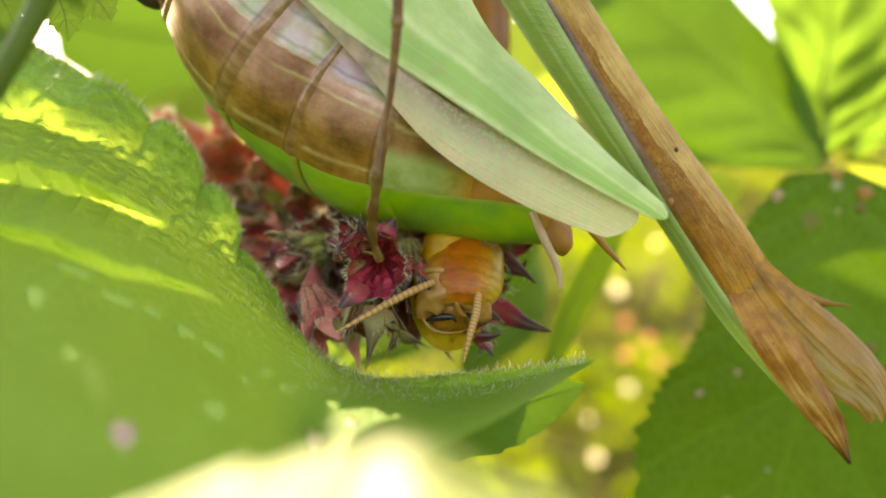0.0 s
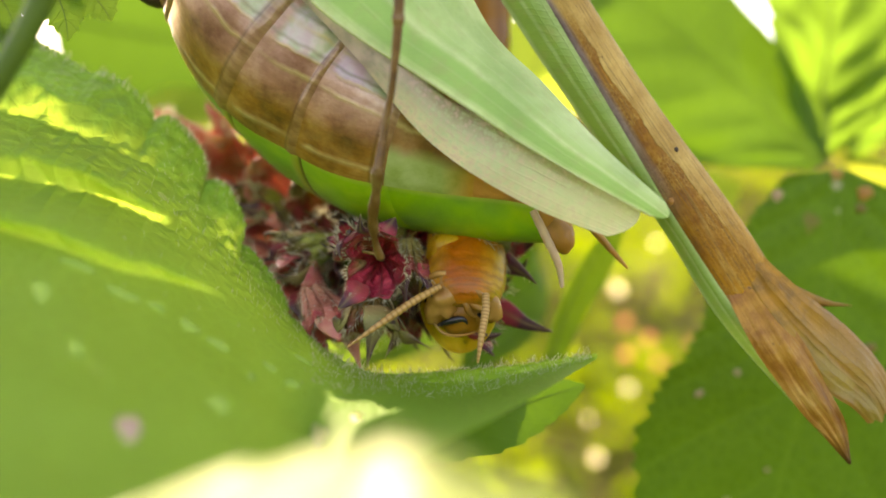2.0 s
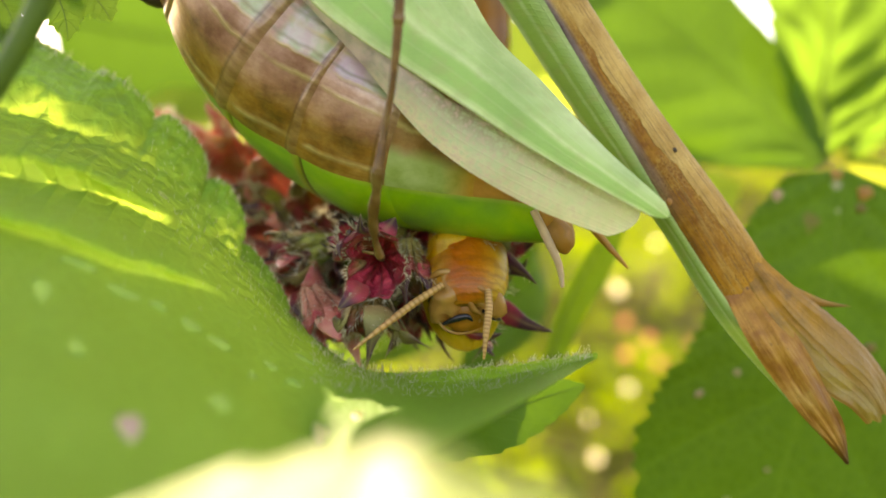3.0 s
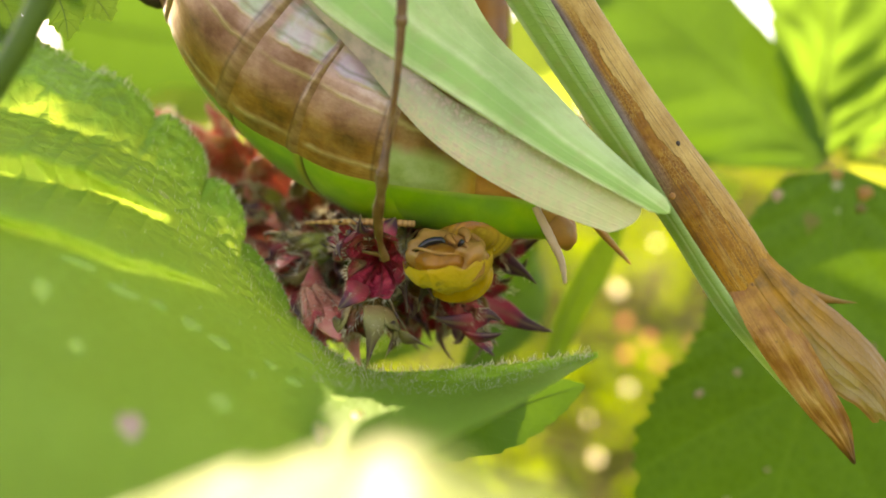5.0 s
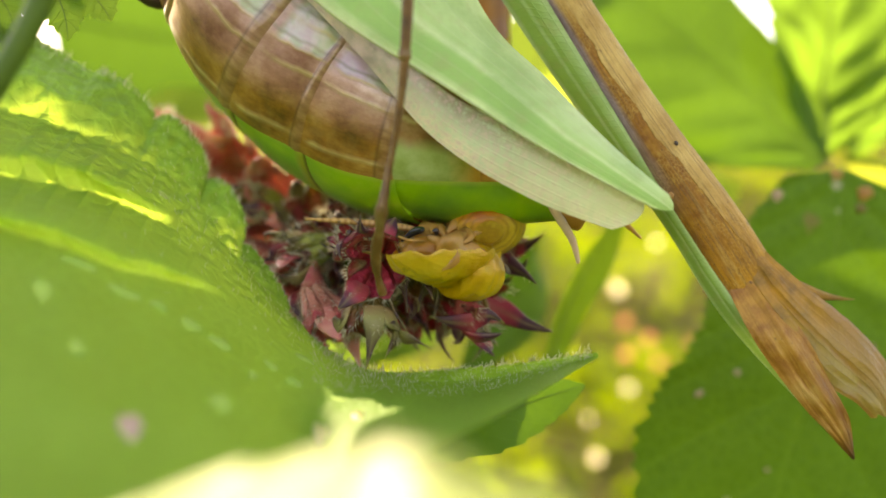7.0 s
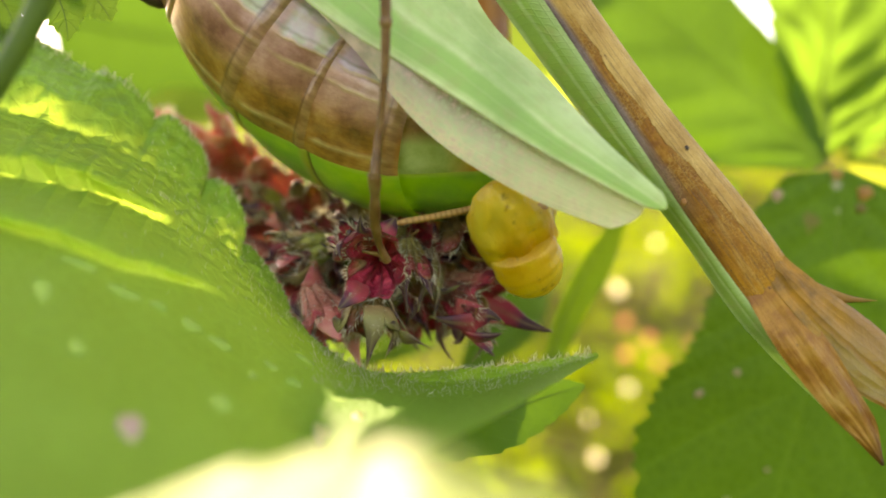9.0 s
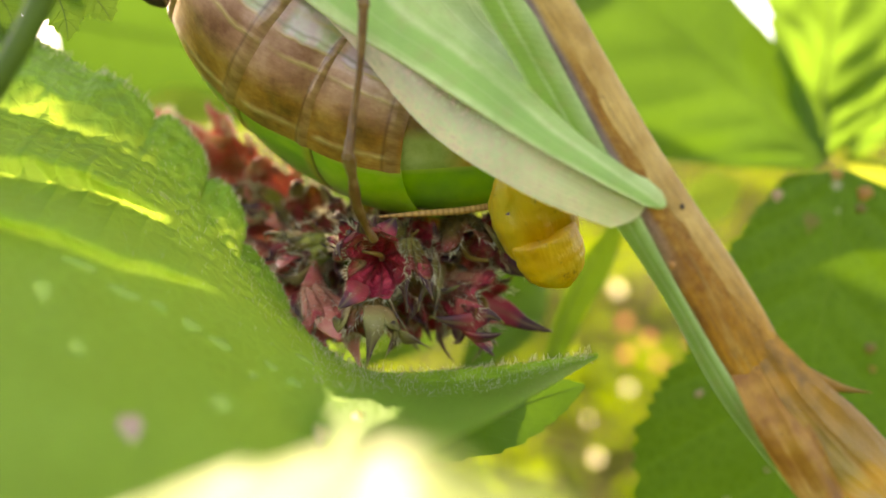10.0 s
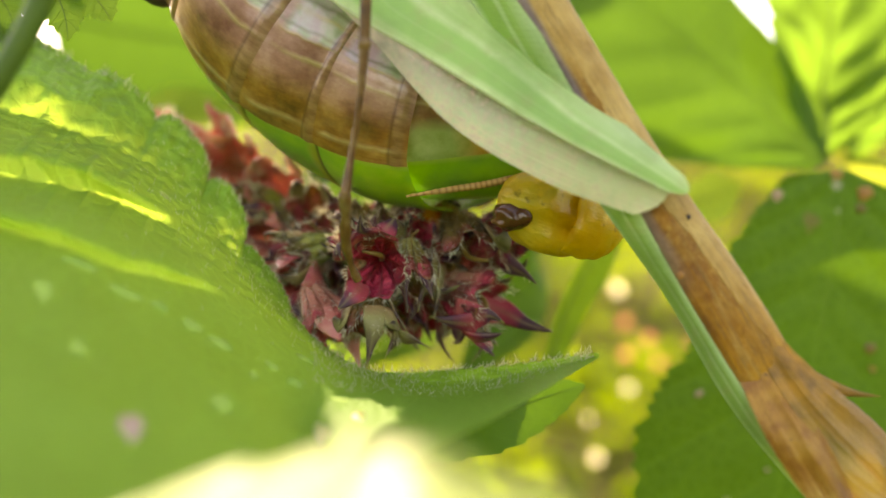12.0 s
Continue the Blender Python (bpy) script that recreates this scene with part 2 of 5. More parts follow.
def wing_material(name, edge, middle, other, vein_col, ribs=9.0, cross=60.0, cross_show=0.12, through=0.22, veil=0.0, tip=None, stains=0.35, root=None):
    """A living wing: colour across its width, lengthwise veins and many fine cross veins, thin enough to let light in."""
    k = Nodes(name)
    u, v = k.uv()
    wv = k.math("ADD", v, k.math("MULTIPLY", k.math("SUBTRACT", k.noise(220.0, 4), 0.5), 0.18))
    # veil: upper half darkens, the forewing's soft shadow put into the colour
    col = k.ramp(wv, [(0.0, edge), (0.10, edge), (0.32, middle), (0.55, tuple(c * 0.62 for c in middle)), (0.74, other)] if veil else [(0.0, edge), (0.04, edge), (0.12, middle), (0.36, middle), (0.44, edge), (0.52, other), (1.0, edge)])
    mott = k.noise(260.0, 5)
    col = k.mix(k.ramp(mott, [(0.42, 0.0), (0.65, 0.6)]), col, tuple(c * 0.66 for c in middle))
    stain = k.noise(900.0, 4, stretch=(1.0, 1.0, 1.0))
    col = k.mix(k.ramp(stain, [(0.52, 0.0), (0.72, stains)]), col, (0.26, 0.12, 0.02) if stains > 0.5 else (0.42, 0.36, 0.16))
    long_v = k.near(k.math("FRACT", k.math("MULTIPLY", k.math("ADD", v, k.math("MULTIPLY", k.math("SUBTRACT", k.noise(260.0, 2), 0.5), 0.35 / ribs)), ribs)), 0.5, 0.12)
    cross_v = k.near(k.math("FRACT", k.math("ADD", k.math("MULTIPLY", u, cross), k.math("MULTIPLY", k.noise(500.0, 2), 2.5))), 0.5, 0.2)
    vein = k.math("MAXIMUM", k.math("MULTIPLY", long_v, 0.9), k.math("MULTIPLY", cross_v, cross_show))
    col = k.mix(k.math("MULTIPLY", vein, 0.10 if veil else 0.25), col, vein_col)
    dust = k.ramp(k.noise(1500.0, 4), [(0.42, 0.0), (0.66, 1.0)])
    if veil:
        # dark dust specks, denser where that painted shadow lies
        col = k.mix(k.math("MULTIPLY", k.math("MULTIPLY", dust, k.ramp(v, [(0.35, 0.0), (0.85, 1.0)])), veil), col, (0.17, 0.10, 0.09))
        speck = k.noise(2600.0, 3)
        col = k.mix(k.ramp(speck, [(0.52, 0.0), (0.64, 0.5)]), col, (0.74, 0.46, 0.44))
        col = k.mix(k.ramp(speck, [(0.36, 0.5), (0.48, 0.0)]), col, (0.46, 0.66, 0.38))
    if root:
        violet = k.ramp(k.noise(700.0, 4), [(0.36, tuple(c * 0.5 for c in root)), (0.5, root), (0.64, tuple(min(1, c * 1.35) for c in root))])
        col = k.mix(k.math("MULTIPLY", k.ramp(u, [(0.28, 0.95), (0.50, 0.0)]), k.ramp(mott, [(0.3, 0.6), (0.6, 1.0)])), col, violet)
    if tip:
        col = k.mix(k.math("MULTIPLY", k.ramp(u, [(0.62, 0.0), (0.92, 0.8)]), k.ramp(mott, [(0.3, 0.6), (0.6, 1.0)])), col, tip)
    nrm = k.bump(k.math("ADD", vein, k.math("MULTIPLY", mott, 1.5)), 0.00003, 0.7)
    s = k.add("BsdfPrincipled", Base_Color=col, Roughness=0.42, Normal=nrm)
    t = k.add("BsdfTranslucent", Color=tuple(min(1, c * 1.3) for c in middle), Normal=nrm)
    m = k.add("MixShader")
    k.put(m, "0", through)
    k.put(m, "1", s.outputs[0])
    k.put(m, "2", t.outputs[0])
    return k.finish(m.outputs[0])


def hair_material(name, col, through=0.5):
    k = Nodes(name)
    s = k.add("BsdfPrincipled", Base_Color=col, Roughness=0.4)
    t = k.add("BsdfTranslucent", Color=col)
    m = k.add("MixShader")
    k.put(m, "0", through)
    k.put(m, "1", s.outputs[0])
    k.put(m, "2", t.outputs[0])
    return k.finish(m.outputs[0])


def soil_material():
    k = Nodes("soil")
    a = k.noise(9.0, 6)
    b = k.noise(160.0, 5)
    col = k.ramp(a, [(0.3, (0.06, 0.028, 0.007)), (0.5, (0.08, 0.075, 0.009)), (0.7, (0.08, 0.13, 0.010))])
    col = k.mix(k.math("MULTIPLY", b, 0.5), col, (0.05, 0.035, 0.02))
    s = k.add("BsdfPrincipled", Base_Color=col, Roughness=0.9, Normal=k.bump(b, 0.004))
    s.inputs["Specular IOR Level"].default_value = 0.1
    return k.finish(s.outputs[0])


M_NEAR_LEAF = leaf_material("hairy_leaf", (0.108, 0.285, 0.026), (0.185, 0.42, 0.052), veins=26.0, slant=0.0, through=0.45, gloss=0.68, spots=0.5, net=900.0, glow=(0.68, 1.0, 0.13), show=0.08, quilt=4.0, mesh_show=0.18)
M_SUN_LEAF = leaf_material("sunlit_leaf", (0.20, 0.33, 0.05), (0.36, 0.47, 0.11), through=0.3, show=0.2)
M_RIGHT_LEAF = leaf_material("broad_leaf", (0.060, 0.16, 0.005), (0.092, 0.22, 0.008), veins=7.0, through=0.25, gloss=0.55, spots=0.6, net=1000.0, glow=(0.085, 0.20, 0.008), show=0.28, blot=0.7)
M_UPPER_LEAF = leaf_material("bright_leaf", (0.075, 0.175, 0.016), (0.11, 0.23, 0.024), veins=6.0, through=0.55, net=260.0, glow=(0.075, 0.178, 0.014), show=0.3)
M_FAR_LEAF = leaf_material("far_leaf", (0.10, 0.19, 0.02), (0.19, 0.29, 0.035), veins=8.0, through=0.6, net=300.0, glow=(0.48, 0.66, 0.07), show=0.6)
M_VEINED_LEAF = leaf_material("veined_leaf", (0.06, 0.15, 0.010), (0.11, 0.22, 0.018), veins=8.0, through=0.6, net=300.0, glow=(0.17, 0.35, 0.035), show=0.5)
M_SMALL_LEAF = leaf_material("small_leaf", (0.05, 0.13, 0.012), (0.09, 0.20, 0.02), veins=8.0, through=0.5, net=900.0, glow=(0.30, 0.52, 0.05))
M_LOW_LEAF = leaf_material("low_leaf", (0.06, 0.16, 0.012), (0.10, 0.24, 0.02), veins=6.0, through=0.3, gloss=0.6, spots=0.2, net=600.0, glow=(0.12, 0.28, 0.015), show=0.1, mesh_show=0.06)
M_MOSS = leaf_material("undergrowth_leaf", (0.11, 0.22, 0.006), (0.31, 0.39, 0.012), through=0.6, spots=0.0, gloss=0.9, glow=(0.38, 0.57, 0.014), show=0.15, clump=True)
M_PETAL = horn_material("pink_petal", [(0.5, 0.17, 0.09), (0.62, 0.27, 0.15)], 300.0, gloss=0.6, coat=0.0, soft=0.6, soft_col=(0.72, 0.28, 0.15))
M_PALE_PETAL = horn_material("pale_petal", [(0.85, 0.8, 0.4), (0.9, 0.88, 0.6)], 300.0, gloss=0.3, coat=0.0, soft=0.8, soft_col=(1.0, 0.95, 0.6))
M_GRASS = leaf_material("grass_blade_skin", (0.12, 0.22, 0.02), (0.20, 0.32, 0.035), veins=3.0, through=0.6, net=400.0, glow=(0.19, 0.34, 0.02), show=0.15)
M_STALK = horn_material("green_stalk", [(0.06, 0.13, 0.02), (0.11, 0.19, 0.03)], 300.0, gloss=0.5, coat=0.0, soft=0.2, soft_col=(0.2, 0.35, 0.03))
M_TERGITE = tergite_material()
def belly_material(name, edged):
    """Green belly plate; edged plates end in a yellowish rim and a dark line."""
    k = Nodes(name)
    u, v = k.uv()
    n1 = k.noise(240.0, 4)
    col = k.ramp(n1, [(0.3, (0.12, 0.31, 0.010)), (0.5, (0.19, 0.43, 0.016)), (0.7, (0.30, 0.50, 0.03))])
    big = k.noise(120.0, 3)
    col = k.mix(k.ramp(big, [(0.42, 0.55), (0.56, 0.0)]), col, (0.09, 0.25, 0.06))
    col = k.mix(k.math("MULTIPLY", k.ramp(v, [(0.35, 0.0), (0.6, 1.0)]), 0.5), col, (0.26, 0.46, 0.015))
    rim = k.math("MULTIPLY", k.ramp(u, [(0.84, 0.0), (0.92, 1.0)]), k.ramp(n1, [(0.35, 0.4), (0.6, 1.0)]))
    col = k.mix(k.math("MULTIPLY", rim, 0.75 * edged), col, (0.36, 0.26, 0.04))
    top = k.ramp(v, [(0.015, 1.0), (0.05, 0.0)])
    col = k.mix(k.math("MULTIPLY", top, 0.6), col, (0.42, 0.46, 0.12))
    col = k.mix(k.math("MULTIPLY", k.ramp(u, [(0.955, 0.0), (0.975, 1.0)]), 0.7 * edged), col, (0.035, 0.03, 0.008))
    grain = k.noise(2200.0, 3)
    nrm = k.bump(k.math("ADD", n1, k.math("MULTIPLY", grain, 0.5)), 0.00005, 0.8)
    s = k.add("BsdfPrincipled", Base_Color=col, Roughness=0.32, Normal=nrm)
    s.inputs["Coat Weight"].default_value = 0.2
    return k.finish(s.outputs[0])


def ring_material():
    k = Nodes("ringed_amber")
    u, v = k.uv()
    n1 = k.noise(420.0, 4)
    w = k.math("FRACT", k.math("ADD", k.math("MULTIPLY", u, 13.0), k.math("MULTIPLY", n1, 2.6)))
    vv = k.math("ADD", v, k.math("MULTIPLY", k.math("SUBTRACT", n1, 0.5), 0.12))
    col = k.ramp(vv, [(0.50, (0.72, 0.52, 0.07)), (0.60, (0.66, 0.40, 0.04)), (0.70, (0.56, 0.17, 0.008)), (0.80, (0.50, 0.11, 0.005)), (0.90, (0.64, 0.32, 0.03)), (1.0, (0.70, 0.46, 0.08))])
    col = k.mix(k.math("MULTIPLY", k.near(w, 0.5, 0.3), 0.55), col, (0.20, 0.045, 0.004))
    col = k.mix(k.ramp(u, [(0.88, 0.0), (1.0, 0.7)]), col, (0.56, 0.32, 0.05))
    col = k.mix(k.ramp(k.noise(700.0, 4), [(0.5, 0.0), (0.7, 0.55)]), col, (0.24, 0.05, 0.006))
    nrm = k.bump(k.math("ADD", k.math("MULTIPLY", w, 0.6), k.math("ADD", n1, k.noise(1500.0, 4))), 0.00012, 0.8)
    s = k.add("BsdfPrincipled", Base_Color=col, Roughness=0.3, Normal=nrm)
    s.inputs["Specular IOR Level"].default_value = 0.35
    s.inputs["Coat Weight"].default_value = 0.25
    s.inputs["Coat Roughness"].default_value = 0.06
    t = k.add("BsdfTranslucent", Color=(1.0, 0.45, 0.03), Normal=nrm)
    m = k.add("MixShader")
    k.put(m, "0", 0.25)
    k.put(m, "1", s.outputs[0])
    k.put(m, "2", t.outputs[0])
    return k.finish(m.outputs[0])


def cercus_material():
    k = Nodes("cercus")
    u, v = k.uv()
    ring = k.math("ABSOLUTE", k.math("SINE", k.math("MULTIPLY", u, 19 * math.pi)))
    col = k.ramp(ring, [(0.0, (0.24, 0.10, 0.025)), (0.4, (0.42, 0.21, 0.055)), (1.0, (0.56, 0.33, 0.12))])
    col = k.mix(k.math("MULTIPLY", k.noise(900.0, 3), 0.4), col, (0.34, 0.16, 0.05))
    s = k.add("BsdfPrincipled", Base_Color=col, Roughness=0.4)
    return k.finish(s.outputs[0])


M_STERNITE, M_HIND_STERNITE = belly_material("green_cuticle", 1.0), belly_material("hind_green_cuticle", 0.0)
M_RUST = horn_material("rusty_cuticle", [(0.34, 0.14, 0.03), (0.58, 0.29, 0.08)], 400.0, gloss=0.35, coat=0.3, soft=0.15)


def hind_material():
    """The hind back plate: pearly grey-green, turning orange towards the end of the body."""
    k = Nodes("hind_cuticle")
    u, v = k.uv()
    n1 = k.noise(330.0, 5)
    grey = k.ramp(n1, [(0.32, (0.20, 0.29, 0.06)), (0.5, (0.34, 0.43, 0.17)), (0.68, (0.48, 0.46, 0.28))])
    warm = k.ramp(n1, [(0.32, (0.40, 0.18, 0.02)), (0.68, (0.62, 0.36, 0.08))])
    edge = k.math("ADD", u, k.math("MULTIPLY", k.math("SUBTRACT", n1, 0.5), 0.5))
    col = k.mix(k.ramp(edge, [(0.55, 0.0), (0.9, 1.0)]), grey, warm)
    back = k.ramp(k.noise(380.0, 5), [(0.34, (0.09, 0.03, 0.006)), (0.5, (0.22, 0.09, 0.02)), (0.66, (0.38, 0.20, 0.08))])
    wav = k.math("ADD", v, k.math("MULTIPLY", k.math("SUBTRACT", n1, 0.5), 0.06))
    back = k.mix(k.math("MULTIPLY", k.math("MAXIMUM", k.near(wav, 0.20, 0.012), k.near(wav, 0.27, 0.010)), 0.7), back, (0.52, 0.40, 0.17))
    col = k.mix(k.ramp(wav, [(0.10, 0.0), (0.15, 1.0)]), col, back)
    col = k.mix(k.near(u, 0.03, 0.05), col, (0.04, 0.03, 0.015))
    s = k.add("BsdfPrincipled", Base_Color=col, Roughness=0.3, Normal=k.bump(n1, 0.00008, 0.8))
    s.inputs["Coat Weight"].default_value = 0.4
    return k.finish(s.outputs[0])


M_HIND = hind_material()
M_BAND = horn_material("tan_membrane", [(0.16, 0.09, 0.02), (0.30, 0.19, 0.05)], 600.0, gloss=0.32, coat=0.4)
M_DARK = horn_material("dark_cuticle", [(0.03, 0.018, 0.012), (0.08, 0.045, 0.025)], 500.0, gloss=0.4)
M_LEG = horn_material("leg_cuticle", [(0.05, 0.016, 0.005), (0.17, 0.075, 0.02), (0.32, 0.20, 0.08)], 800.0, gloss=0.35)
M_GREEN_WING = wing_material("green_wing", (0.60, 0.74, 0.34), (0.30, 0.56, 0.14), (0.42, 0.63, 0.22), (0.58, 0.70, 0.34), ribs=6.0)
M_PALE_WING = wing_material("pale_wing", (0.92, 0.76, 0.54), (0.70, 0.74, 0.48), (0.19, 0.15, 0.05), (0.80, 0.80, 0.60), ribs=7.0, veil=0.5, tip=(0.48, 0.52, 0.18), root=(0.54, 0.34, 0.38))
M_WING_EDGE = horn_material("wing_seam", [(0.36, 0.46, 0.16), (0.60, 0.68, 0.34)], 500.0, gloss=0.5, coat=0.0)
M_GREEN_MARGIN = wing_material("green_margin", (0.42, 0.60, 0.28), (0.24, 0.46, 0.09), (0.20, 0.40, 0.06), (0.16, 0.30, 0.07), ribs=4.0, cross=110.0, cross_show=0.6, through=0.1)
M_DRY_WING = dry_wing_material()
M_FAN = wing_material("dry_fan", (0.32, 0.14, 0.02), (0.33, 0.22, 0.04), (0.36, 0.19, 0.03), (0.09, 0.032, 0.004), ribs=9.0, cross=24.0, cross_show=0.5, through=0.12, stains=0.7, root=(0.40, 0.18, 0.018))
M_SPLINTER = torn_material()
M_UMBER = horn_material("umber_cuticle", [(0.05, 0.015, 0.006), (0.14, 0.045, 0.012)], 300.0, gloss=0.18, coat=0.9)
M_CHESTNUT = horn_material("chestnut_cuticle", [(0.12, 0.035, 0.004), (0.34, 0.13, 0.012), (0.58, 0.27, 0.04)], 500.0, (1, 1, 0.12), gloss=0.35, coat=0.2, soft=0.12, soft_col=(0.8, 0.4, 0.04))


def yellow_material():
    """Thin yellow cuticle with amber stains, brown freckles and lengthwise creases."""
    k = Nodes("yellow_cuticle")
    n1 = k.noise(300.0, 5)
    n2 = k.noise(1500.0, 4)
    crease = k.noise(700.0, 4, stretch=(1.0, 1.0, 0.18))
    col = k.ramp(n1, [(0.3, (0.46, 0.20, 0.010)), (0.42, (0.66, 0.37, 0.025)), (0.56, (0.78, 0.52, 0.04)), (0.72, (0.64, 0.52, 0.06))])
    col = k.mix(k.ramp(crease, [(0.52, 0.0), (0.7, 0.6)]), col, (0.48, 0.20, 0.012))
    col = k.mix(k.ramp(n2, [(0.62, 0.0), (0.70, 0.85)]), col, (0.16, 0.06, 0.01))
    nrm = k.bump(k.math("ADD", crease, k.math("MULTIPLY", n2, 0.3)), 0.00034, 0.9)
    s = k.add("BsdfPrincipled", Base_Color=col, Roughness=0.33, Normal=nrm)
    s.inputs["Coat Weight"].default_value = 0.3
    t = k.add("BsdfTranslucent", Color=(0.95, 0.76, 0.07), Normal=nrm)
    m = k.add("MixShader")
    k.put(m, "0", 0.42)
    k.put(m, "1", s.outputs[0])
    k.put(m, "2", t.outputs[0])
    return k.finish(m.outputs[0])


M_YELLOW = yellow_material()
M_LOBE = horn_material("pale_lobe", [(0.36, 0.15, 0.025), (0.54, 0.28, 0.08), (0.64, 0.40, 0.15)], 420.0, gloss=0.2, coat=0.6, soft=0.25, soft_col=(0.9, 0.5, 0.15))
M_PALE_HORN = horn_material("pale_horn", [(0.52, 0.34, 0.20), (0.72, 0.54, 0.38)], 420.0, gloss=0.35, coat=0.2, soft=0.2, soft_col=(0.8, 0.55, 0.3))
M_HOOK = horn_material("black_hook", [(0.006, 0.006, 0.01), (0.02, 0.018, 0.03)], 400.0, gloss=0.15, coat=0.8)
M_CERCUS = cercus_material()
M_HAIR = hair_material("white_hair", (0.85, 0.82, 0.66))
M_SOIL = soil_material()
M_PALE_SPOT = horn_material("pale_spot", [(0.40, 0.26, 0.16), (0.55, 0.40, 0.28)], 600.0, gloss=0.8, coat=0.0)
M_SPECK = horn_material("pale_speck", [(0.22, 0.42, 0.05), (0.36, 0.53, 0.09)], 900.0, gloss=0.9, coat=0.0)


# ---- builders ----
ORG = {}


def thing(name, origin, label, category, group="", kind=""):
    """An Empty at the base of a thing; origin in millimetres from the subject's centre."""
    ob = new(name)
    ob.empty_display_size = 0.002
    ob.location = (origin[0] * MM, origin[1] * MM, Z0 + origin[2] * MM)
    ORG[ob.name] = Vector(origin)
    return tagged(ob, label, category, group, kind)


def part(name, bm, material, parent, label="", origin=None, kind=""):
    """Links a bmesh, drawn in millimetres from the subject's centre, as one mesh under a thing or part."""
    base = ORG[parent.name]
    org = Vector(origin) if origin is not None else base
    bmesh.ops.translate(bm, verts=bm.verts, vec=-org)
    bmesh.ops.scale(bm, verts=bm.verts, vec=(MM, MM, MM))
    me = bpy.data.meshes.new(name)
    bm.to_mesh(me)
    bm.free()
    me.materials.append(material)
    for p in me.polygons:
        p.use_smooth = True
    ob = new(name, me)
    ob.parent = parent
    ob.location = (org - base) * MM
    ORG[ob.name] = org
    return tagged(ob, label, kind=kind)


def catmull(points, t):
    """A smooth line through the points, t from 0 to 1."""
    p = [Vector(q) for q in points]
    n = len(p) - 1
    x = min(max(t, 0.0), 1.0) * n
    i = min(int(x), n - 1)
    f = x - i
    a, b, c, d = p[max(i - 1, 0)], p[i], p[i + 1], p[min(i + 2, n)]
    return 0.5 * (2 * b + (c - a) * f + (2 * a - 5 * b + 4 * c - d) * f * f + (3 * b - a - 3 * c + d) * f ** 3)


def level(values, t):
    """The same for plain numbers."""
    return catmull([(v, 0, 0) for v in values], t).x


def sheet(fn, nu, nv, close=False, vr=(0.0, 1.0)):
    """A bmesh from fn(u, v); its uv map holds u and v (v over the range vr)."""
    bm = bmesh.new()
    lay = bm.loops.layers.uv.new("UVMap")
    cols = nv if close else nv + 1
    us = [i / nu for i in range(nu + 1)]
    vs = [vr[0] + (vr[1] - vr[0]) * j / nv for j in range(nv + 1)]
    g = [[bm.verts.new(fn(u, vs[j])) for j in range(cols)] for u in us]
    for i in range(nu):
        for j in range(nv):
            jj = (j + 1) % cols
            f = bm.faces.new((g[i][j], g[i + 1][j], g[i + 1][jj], g[i][jj]))
            for lp, (a, b) in zip(f.loops, ((i, j), (i + 1, j), (i + 1, j + 1), (i, j + 1))):
                lp[lay].uv = (us[a], vs[b])
    return bm


def add_tube(bm, points, radii, n=10, segs=8, flat=1.0, side=(0, 1, 0), beads=0, bead=0.0):
    """Adds a round, tapering tube along a smooth line, capped; flat squeezes it along side."""
    lay = bm.loops.layers.uv.verify()
    rings = []
    for i in range(n + 1):
        t = i / n
        c = catmull(points, t)
        d = (catmull(points, min(1, t + 0.01)) - catmull(points, max(0, t - 0.01))).normalized()
        b = Vector(side) - d * d.dot(Vector(side))
        b = b.normalized() if b.length > 1e-4 else d.orthogonal().normalized()
        a = b.cross(d).normalized()
        r = max(level(radii, t), 0.004)
        if beads:
            r *= 1 + bead * abs(math.sin(math.pi * beads * t))
        fl = level(flat, t) if isinstance(flat, (list, tuple)) else flat
        ring = []
        for j in range(segs):
            w = 2 * math.pi * j / segs
            ring.append(bm.verts.new(c + a * (r * math.cos(w)) + b * (r * fl * math.sin(w))))
        rings.append(ring)
    for i in range(n):
        for j in range(segs):
            f = bm.faces.new((rings[i][j], rings[i][(j + 1) % segs], rings[i + 1][(j + 1) % segs], rings[i + 1][j]))
            for lp, (p, q) in zip(f.loops, ((i, j), (i, j + 1), (i + 1, j + 1), (i + 1, j))):
                lp[lay].uv = (p / n, q / segs)
    bm.faces.new(rings[0][::-1])
    bm.faces.new(rings[-1])
    return bm


def tube(points, radii, n=10, segs=8, **more):
    return add_tube(bmesh.new(), points, radii, n, segs, **more)


def add_blob(bm, centre, size, turn=(0, 0, 0), segs=14, rough=0.0):
    m = Matrix.LocRotScale(centre, Euler([radians(a) for a in turn]), size)
    made = bmesh.ops.create_uvsphere(bm, u_segments=segs, v_segments=max(6, segs * 2 // 3), radius=1.0, matrix=m)
    if rough:
        for v in made["verts"]:
            v.co += (v.co - Vector(centre)) * rough * noise.noise(v.co * 1.7)
    return bm


def blob(centre, size, turn=(0, 0, 0), segs=14, rough=0.0):
    return add_blob(bmesh.new(), centre, size, turn, segs, rough)


